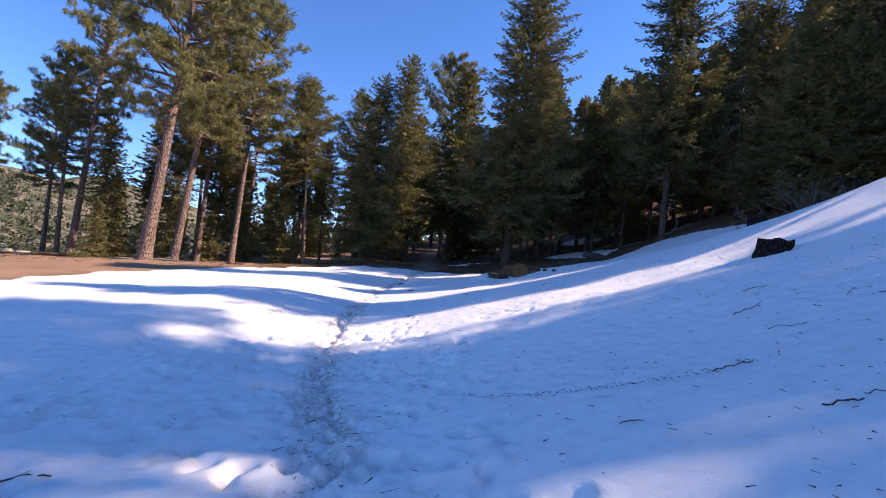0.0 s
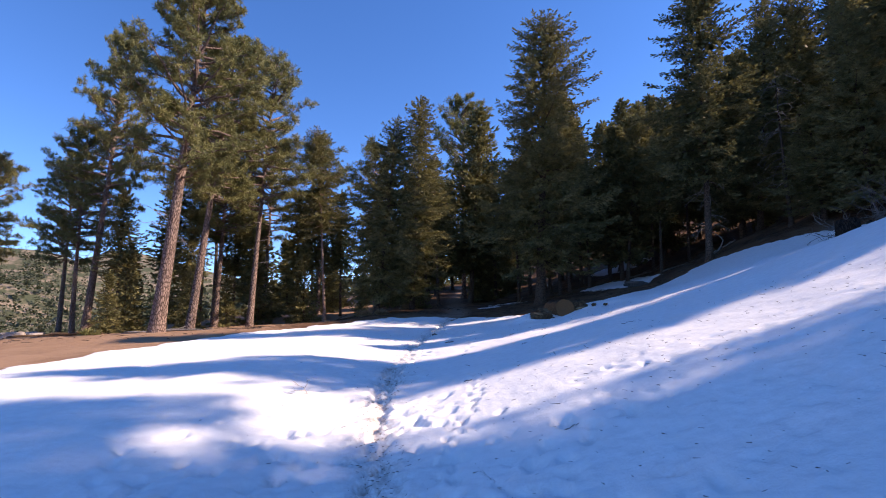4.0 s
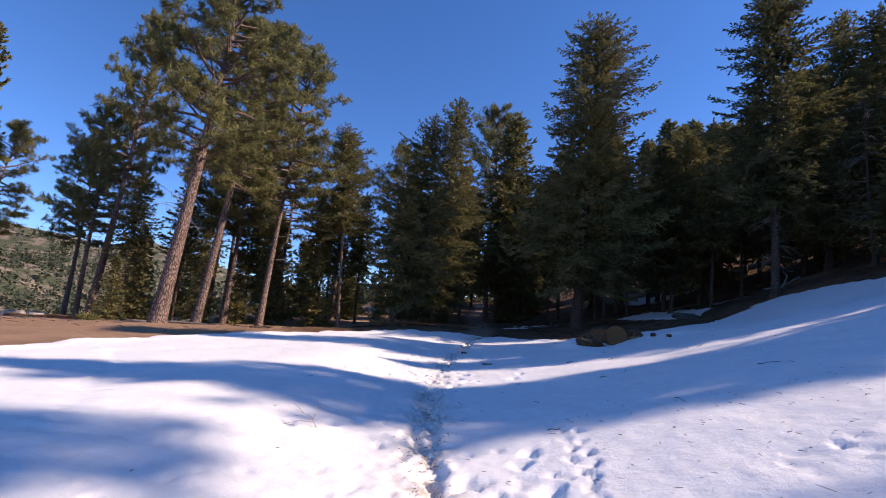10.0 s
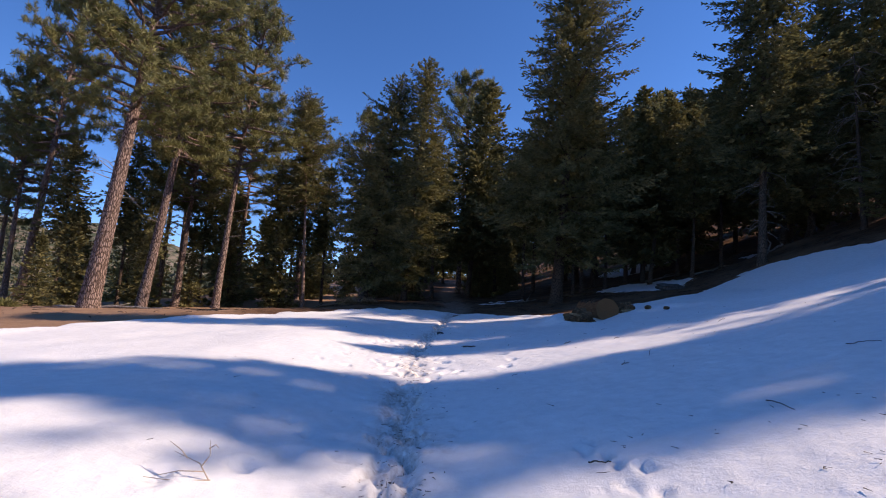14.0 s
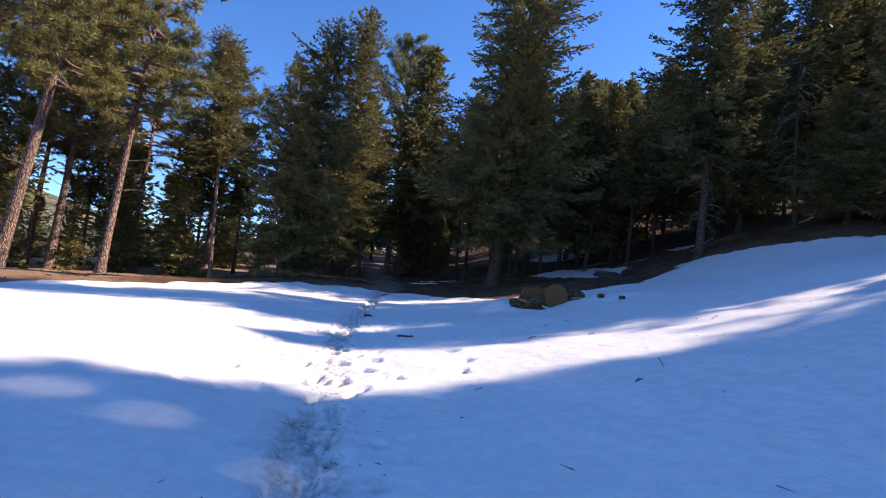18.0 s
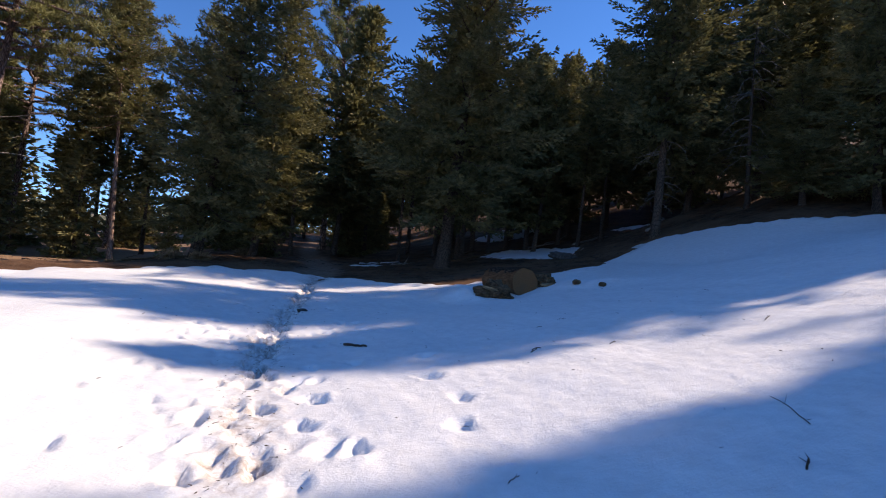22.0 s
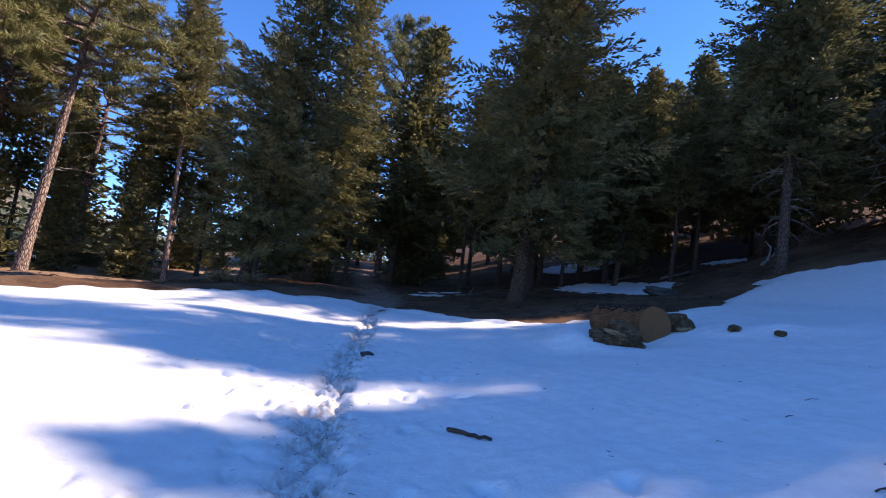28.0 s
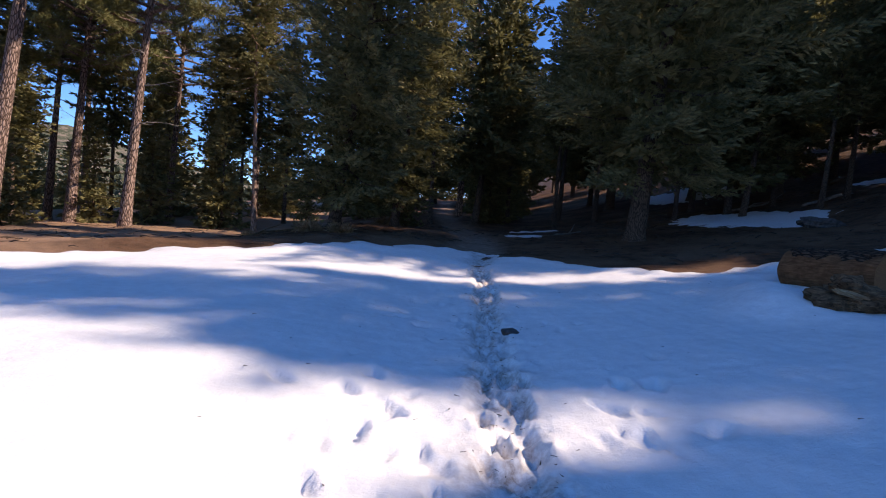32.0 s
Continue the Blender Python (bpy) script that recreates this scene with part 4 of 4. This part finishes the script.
def cut_log(name, m, radius, length, label, seed, bark_arc=(0.10, 0.41)):
    """A sawn log lying along its y axis, with loose bark left on part of it and a sawn face at each end."""
    root = thing(name, m, label, "log")
    rng = np.random.default_rng(seed)
    lobes = rng.uniform(-1, 1, 6)

    def ring_r(w, y):
        return radius * (1 + 0.035 * lobes[0] * math.cos(w + lobes[1]) + 0.03 * math.sin(2 * w + lobes[2] * 3) + 0.018 * math.sin(7 * w + 2 * y) + 0.012 * noise.noise(Vector((w * 3, y * 5, seed))))

    def shell(name, arc, lift, material, ragged):
        n, k = 72, 26
        a0, a1 = arc
        verts, faces = [], []
        for j in range(k + 1):
            y = length * j / k
            for i in range(n + 1):
                s = i / n
                lo = a0 + ragged * 0.07 * noise.noise(Vector((y * 4, 3.3, seed)))
                hi = a1 + ragged * 0.09 * noise.noise(Vector((y * 4, 9.1, seed)))
                w = 2 * math.pi * (lo + (hi - lo) * s)
                edge = min(1.0, 14 * min(s, 1 - s)) if ragged else 1.0
                r = ring_r(w, y) + lift * edge * (1 + 0.6 * noise.noise(Vector((w * 5, y * 6, seed + 2))))
                yy = y + ragged * 0.05 * noise.noise(Vector((w * 6, y, 5.0))) * (1 if 0 < j < k else 0) + (0.05 if ragged and j == 0 else 0)
                verts.append((math.cos(w) * r, yy, math.sin(w) * r))
        for j in range(k):
            for i in range(n):
                a = j * (n + 1) + i
                faces.append((a, a + n + 1, a + n + 2, a + 1))
        return part(name, mesh_of(name, verts, faces, material, True), root)

    tagged(shell("body", (0.0, 1.0), 0.0, SPLIT_BROWN, 0), "bare brown wood with the bark gone")
    tagged(shell("bark", bark_arc, 0.025, LOG_BARK, 1), "dark rough bark left on the upper side")
    for y, flip in ((0.0, False), (length, True)):
        verts, faces = [(0, y, 0)], []
        for i in range(72):
            w = 2 * math.pi * i / 72
            r = ring_r(w, y) * 1.002
            verts.append((math.cos(w) * r, y, math.sin(w) * r))
        for i in range(72):
            tri = (0, 1 + i, 1 + (i + 1) % 72)
            faces.append(tri if not flip else tri[::-1])
        part("cut_face", mesh_of("cut_face", verts, faces, CUT), root, "flat sawn end of pale brown wood")
    return root


SPLIT_BROWN = wood_material("bare_log_wood", (0.10, 0.043, 0.018), (0.28, 0.135, 0.062), (14, 2.0, 14))
cut_log("log", pose(5.04, 28.5, 1.76, 0, 8, 11), 0.51, 1.9, "big sawn log with bark on top, half sunk in snow", 3)
chunk = thing("log_chunk", pose(3.68, 27.95, 1.42, 4, 6, -18), "dark broken chunk of rotten log in the snow", "log")
part("body", lump("body", ROT, (0.50, 0.36, 0.34), 1.0, 0.6, 4), chunk)
part("splinter", lump("splinter", SPLIT, (0.34, 0.06, 0.05), 2.0, 0.4, 3), chunk, "paler torn wood").matrix_basis = pose(-0.05, -0.33, 0.10, 0, 8, 4)
block = thing("log_block", pose(5.92, 28.95, 1.78, 0, -8, 14), "dark weathered block of split wood beside a log", "log")
part("body", lump("body", ROT, (0.44, 0.40, 0.46), 4.0, 0.34, 4, 0.34), block)
for k, (x, y, z, w) in enumerate([(-0.12, -0.44, -0.02, 0.30), (-0.05, -0.46, -0.18, 0.36)]):
    part("split_piece", lump("split_piece", SPLIT, (w, 0.09, 0.06), 6.0 + k, 0.22, 3), block, "paler split length of wood").matrix_basis = pose(x, y, z, 10, 5 - 12 * k, -6)
for x, y, size, seed in [(6.28, 27.35, 0.15, 11), (6.62, 26.45, 0.12, 12)]:
    lumpy = thing("wood_lump", pose(x, y, top_z(x, y) + size * 0.35, 0, 0, 40 * seed), "small broken lump of brown wood lying on snow", "wood lump", "wood lumps by the log")
    part("body", lump("body", ROT, (size, size * 0.8, size * 0.62), seed, 0.3, 3), lumpy)
    part("torn_face", lump("torn_face", SPLIT, (size * 0.5, size * 0.25, size * 0.35), seed + 0.5, 0.3, 3), lumpy, "paler torn face").matrix_basis = pose(-size * 0.3, -size * 0.55, 0.02)
far_log = thing("log", pose(13.0, 39.6, top_z(13.0, 39.6) + 0.16, 0, 4, -8), "short dark log at the edge of the snow", "log")
part("body", lump("body", STONE, (0.92, 0.30, 0.26), 21.0, 0.3, 4), far_log)

STUMP_BARK = bark_material("stump_bark", (0.012, 0.010, 0.009), (0.045, 0.034, 0.027), (0.085, 0.065, 0.05), (22, 22, 5), 1.0)
# The third, very low one marks a small dark overhang under the snow.
STUMPS = [(7.2, 9.35, 0.33, 0.17, 1), (14.0, 20.2, 0.36, 0.5, 2), (15.2, 20.4, 0.26, 0.16, 3)]
for x, y, r, h, seed in STUMPS:
    z = top_z(x, y)
    st = thing("stump", pose(x, y, z - 0.12, 0, 5, 30 * seed), "dark weathered tree stump standing in the snow", "stump", "stumps on the slope")
    b = Build(seed)
    n = 30
    verts, faces = [], []
    for j, (f, s) in enumerate([(-0.6, 1.22), (0.0, 1.16), (0.35, 1.03), (0.75, 0.99), (1.0, 0.97)]):
        for i in range(n):
            w = 2 * math.pi * i / n
            q = r * s * (1 + 0.06 * math.sin(5 * w + seed) + 0.09 * noise.noise(Vector((w * 2, f * 2, seed * 4.0))))
            top = 0.10 * noise.noise(Vector((math.cos(w) * 2, math.sin(w) * 2, seed * 7.0))) if f == 1.0 else 0
            verts.append((math.cos(w) * q, math.sin(w) * q, f * (h + 0.12) + top))
    for j in range(4):
        for i in range(n):
            a, c = j * n + i, j * n + (i + 1) % n
            faces.append((a, c, c + n, a + n))
    part("bark", mesh_of("bark", verts, faces, STUMP_BARK, True), st)
    ring = [verts[4 * n + i] for i in range(n)]
    part("top", mesh_of("top", ring + [(0, 0, h + 0.08)], [(i, (i + 1) % n, n) for i in range(n)], ROT), st, "grey rotten top")


def stick(name, ends, radius, label, seed, category="stick", material=None, forks=1, arch=0.06, group="fallen sticks on the snow"):
    """A crooked stick from one place to the other, with side twigs."""
    rng = np.random.default_rng(seed)
    (x0, y0), (x1, y1) = ends
    mx, my = (x0 + x1) / 2, (y0 + y1) / 2
    root = thing(name, Matrix.Translation((mx, my, top_z(mx, my))), label, category, group)
    n, pts = 9, []
    for i in range(n):
        s = i / (n - 1)
        x, y = x0 + (x1 - x0) * s, y0 + (y1 - y0) * s
        z = top_z(x, y) + radius * 0.7 + arch * math.sin(math.pi * s) * 0.4
        pts.append(Vector((x - mx, y - my, z - top_z(mx, my))) + Vector(rng.normal(0, radius * 0.5, 3)) * (1 if 0 < i < n - 1 else 0))
    b = Build(seed)
    b.tube(pts, [radius * (1.1 - 0.45 * i / n) for i in range(n)], 8, rough=0.12)
    part("stem", b.mesh("stem", material or TWIG), root)
    for k in range(forks):
        i = int(rng.integers(3, n - 1))
        d = (pts[-1] - pts[0]).normalized()
        q = pts[i] + (d + Vector((rng.normal(0, 0.7), rng.normal(0, 0.7), rng.uniform(0.0, 0.5)))).normalized() * (pts[-1] - pts[0]).length * rng.uniform(0.18, 0.4)
        c = Build(seed + k + 1)
        c.tube([pts[i], pts[i].lerp(q, 0.5) + Vector(rng.normal(0, radius, 3)), q], [radius * 0.6, radius * 0.45, radius * 0.2], 6)
        part("side_twig", c.mesh("side_twig", material or TWIG), root)
    return root


stick("stick", ((-1.36, 22.78), (-1.02, 22.30)), 0.024, "thick dark brown stick lying on the snow", 1, forks=0, arch=0.0)
STICKS = [(5.45, 5.6, 5.95, 5.95, 5), (5.6, 5.4, 6.1, 5.35, 1), (3.2, 3.25, 3.62, 3.1, 2), (3.55, 3.3, 3.85, 3.0, 2), (3.1, 4.6, 3.75, 4.45, 3), (-2.75, 2.85, -2.2, 3.2, 1),
          (4.2, 5.4, 4.8, 5.1, 2), (5.0, 7.1, 5.6, 7.0, 2), (4.3, 6.2, 5.0, 6.25, 1), (1.9, 3.7, 2.25, 3.65, 1), (0.6, 8.5, 1.0, 8.4, 0), (-0.6, 12.6, -0.3, 12.4, 0),
          (1.74, 16.6, 2.18, 17.55, 1), (1.5, 13.3, 1.44, 12.5, 0), (1.1, 20.3, 1.35, 20.45, 2), (-0.65, 17.15, -0.45, 17.25, 1), (4.6, 19.5, 4.95, 19.65, 1), (1.1, 16.3, 1.4, 16.5, 2), (2.7, 22.4, 3.0, 22.35, 1),
          (2.3, 20.1, 2.6, 20.25, 2), (1.2, 20.5, 1.42, 20.42, 1), (2.05, 22.0, 2.3, 22.06, 0), (3.4, 14.6, 3.9, 14.2, 0)]
for k, (x0, y0, x1, y1, forks) in enumerate(STICKS):
    x0, y0, x1, y1 = (x0 * 0.78 + x1 * 0.22, y0 * 0.78 + y1 * 0.22, x0 * 0.22 + x1 * 0.78, y0 * 0.22 + y1 * 0.78)
    stick("twig", ((x0, y0), (x1, y1)), 0.004 + 0.0015 * (k % 3), "thin dark twig fallen on shaded snow", 20 + k, "twig", forks=forks, arch=0.03)

bare = thing("bare_twig", Matrix.Translation((-3.75, 12.05, top_z(-3.75, 12.05))), "bleached bare branching twig sticking out of the snow", "twig")
rng = np.random.default_rng(8)
for k, (a, b2, c) in enumerate([((0, 0, -0.03), (-0.12, 0, 0.16), (-0.42, 0.05, 0.26)), ((-0.06, 0, 0.08), (-0.3, -0.05, 0.10), (-0.58, 0, 0.03)), ((-0.1, 0, 0.13), (-0.02, 0, 0.24), (-0.04, 0.02, 0.38)),
                                ((0, 0, 0.0), (-0.3, -0.1, 0.02), (-0.62, -0.12, 0.06)), ((-0.26, 0.02, 0.2), (-0.34, 0.03, 0.28), (-0.46, 0.03, 0.36)), ((-0.04, 0.01, 0.3), (0.02, 0.02, 0.34), (0.05, 0.03, 0.30))]):
    b = Build(k)
    b.tube([Vector(q) * 0.8 for q in (a, b2, c)], [0.006, 0.0045, 0.002], 6)
    part("stem", b.mesh("stem", PALE_TWIG), bare)

clod = thing("stone", pose(-2.15, 27.5, top_z(-2.15, 27.5) + 0.03, 0, 0, 20), "small dark stone beside the boot track", "stone")
part("body", lump("body", STONE, (0.15, 0.10, 0.065), 31.0, 0.25, 3), clod)


def litter():
    """Needles, bark flakes and twig ends strewn on the snow and along the crease."""
    rng = np.random.default_rng(15)
    b = Build(15)
    for k in range(2500):
        if k < 330:
            x = rng.uniform(-0.4, 3.6)
            y = 4.5 + 3.3 * math.exp(-(x + 0.34) / 1.05) + rng.normal(0, 0.035)
        elif k < 620:
            y = rng.uniform(2.5, 32)
            x = TRACK_X(y) + rng.normal(0, 0.3)
        elif k < 1250:
            x, y = rng.uniform(-0.5, 8), rng.uniform(1.5, 13)
        elif k < 1500:
            x, y = rng.uniform(-6, 7), rng.uniform(3, 32)
        else:
            y = rng.uniform(0.8, 14) if k % 3 else rng.uniform(14, 34)
            x = TRACK_X(y) + rng.normal(0, 0.15)
        long = rng.uniform(0.02, 0.07) * (0.6 if k < 330 or k >= 1500 else 1) * (2.2 if rng.uniform() < 0.08 else 1)
        a = rng.uniform(0, 6.28) if k >= 330 else math.atan(-3.14 * math.exp(-(x + 0.34) / 1.05)) + rng.normal(0, 0.4)
        d = Vector((math.cos(a), math.sin(a), rng.uniform(-0.1, 0.1 if k < 330 else 0.25))) * long
        p = Vector((x, y, top_z(x, y) + 0.006))
        b.tube([p, p + d], [rng.uniform(0.0015, 0.0035) if k < 330 else rng.uniform(0.002, 0.006) if k < 1500 else rng.uniform(0.002, 0.007), 0.0015], 4, cap=True)
    tagged(new("litter", b.mesh("litter", TWIG, False)), "dark needles, bark flakes and twig ends on snow", "litter", kind="stuff")


litter()


def shrub(x, y, size, seed, label):
    """A leafless grey bush of many forking stems."""
    rng = np.random.default_rng(seed)
    root = thing("bare_shrub", Matrix.Translation((x, y, float(floor_z(x, y)))), label, "shrub", "bare shrubs")
    for k in range(16):
        b = Build(seed + k)
        a = rng.uniform(0, 6.28)
        d = Vector((math.cos(a), math.sin(a), rng.uniform(0.4, 1.3))).normalized()
        p, pts = Vector((0, 0, -0.05)), [Vector((0, 0, -0.05))]
        for s in range(5):
            d = (d + Vector(rng.normal(0, 0.28, 3))).normalized()
            p = p + d * size * 0.22
            pts.append(p.copy())
            for _ in range(2):
                e = (d + Vector(rng.normal(0, 0.8, 3))).normalized()
                b.tube([p, p + e * size * 0.13, p + e * size * 0.24 + Vector(rng.normal(0, 0.05, 3))], [0.011, 0.008, 0.004], 4, cap=False)
        b.tube(pts, [0.028 * (1 - i / 6.5) for i in range(6)], 5, cap=False)
        part("stem", b.mesh("stem", GREY_TWIG), root)
    return root


for x, y, size, seed in [(15.6, 21.8, 1.5, 50), (16.8, 20.6, 1.9, 70), (18.2, 20.4, 1.7, 90), (17.6, 22.6, 2.1, 110), (20.0, 19.6, 1.8, 130)]:
    shrub(x, y, size, seed, "leafless tangle of grey brush at the top of the slope")


def low_bush(x, y, size, seed, material, label):
    rng = np.random.default_rng(seed)
    n = 700
    root = thing("low_bush", Matrix.Translation((x, y, top_z(x, y))), label, "bush", "low bushes")
    d = unit(rng.normal(0, 1, (n, 3)) * np.array([1, 1, 0.6]) + np.array([0, 0, 0.5]))
    base = d * rng.uniform(0.1, 0.75, n)[:, None] * size * np.array([1, 1, 0.7])
    w = unit(d + rng.normal(0, 0.4, (n, 3)))
    v, q = kites(base, w, unit(np.cross(w, rng.normal(0, 1, (n, 3)))), size * rng.uniform(0.2, 0.4, n), np.full(n, 0.05))
    part("leaves", mesh_of("leaves", v, q, material), root)
    b = Build(seed)
    for _ in range(7):
        e = Vector(unit(rng.normal(0, 1, 3) + np.array([0, 0, 0.8])))
        b.tube([(0, 0, -0.05), e * size * 0.4, e * size * 0.8], [0.02, 0.012, 0.005], 5)
    part("stems", b.mesh("stems", TWIG), root)


low_bush(-27.6, 35.2, 0.85, 1, PINE, "small green bush on the brown bank")
for x, y, size, seed in [(-6.4, 50.0, 0.9, 3), (-8.6, 40.0, 0.75, 4), (-7.3, 40.1, 0.7, 5), (-13.4, 46.2, 0.5, 6)]:
    low_bush(x, y, size, seed, DRY_GRASS, "clump of dry straw-coloured grass under firs")

FALLEN = [(-36, 37.5, -28.5, 37.6, 0.14), (-26, 36.6, -19.6, 37.5, 0.10), (7.5, 46.5, 10.5, 47.6, 0.08), (18.5, 47.5, 22.5, 49.5, 0.09), (9.0, 53.5, 14.0, 54.8, 0.08),
          (19.0, 39.6, 22.0, 41.5, 0.10), (23.0, 52.5, 27.0, 55.0, 0.1), (3.6, 47.0, 5.6, 48.4, 0.06), (-14, 43, -10, 43.6, 0.06), (16.0, 51.0, 19.5, 51.5, 0.08)]
for k, (x0, y0, x1, y1, r) in enumerate(FALLEN):
    stick("fallen_branch", ((x0, y0), (x1, y1)), r, "grey fallen trunk lying on the forest floor", 60 + k, "fallen trunk", DEAD_WOOD if k % 2 else ROT, 2, 0.0, "fallen trunks in the wood")


def forest_litter():
    """Loose sticks and bark on the bare ground."""
    rng = np.random.default_rng(16)
    b = Build(16)
    for _ in range(1300):
        x, y = (rng.uniform(3, 30), rng.uniform(34, 62)) if rng.uniform() < 0.6 else (rng.uniform(-34, 3), rng.uniform(28, 52))
        if snow_inside(np.array(x), np.array(y)) > -0.1:
            continue
        long, a = rng.uniform(0.15, 0.9), rng.uniform(0, 6.28)
        p = Vector((x, y, float(floor_z(x, y)) + 0.03))
        q = Vector((x + math.cos(a) * long, y + math.sin(a) * long, 0))
        q.z = float(floor_z(q.x, q.y)) + 0.04
        r = rng.uniform(0.008, 0.028)
        b.tube([p, p.lerp(q, 0.5) + Vector((0, 0, 0.03)), q], [r, r * 0.8, r * 0.4], 5)
    tagged(new("forest_litter", b.mesh("forest_litter", TWIG)), "dead sticks strewn over the forest floor", "litter", kind="stuff")


forest_litter()
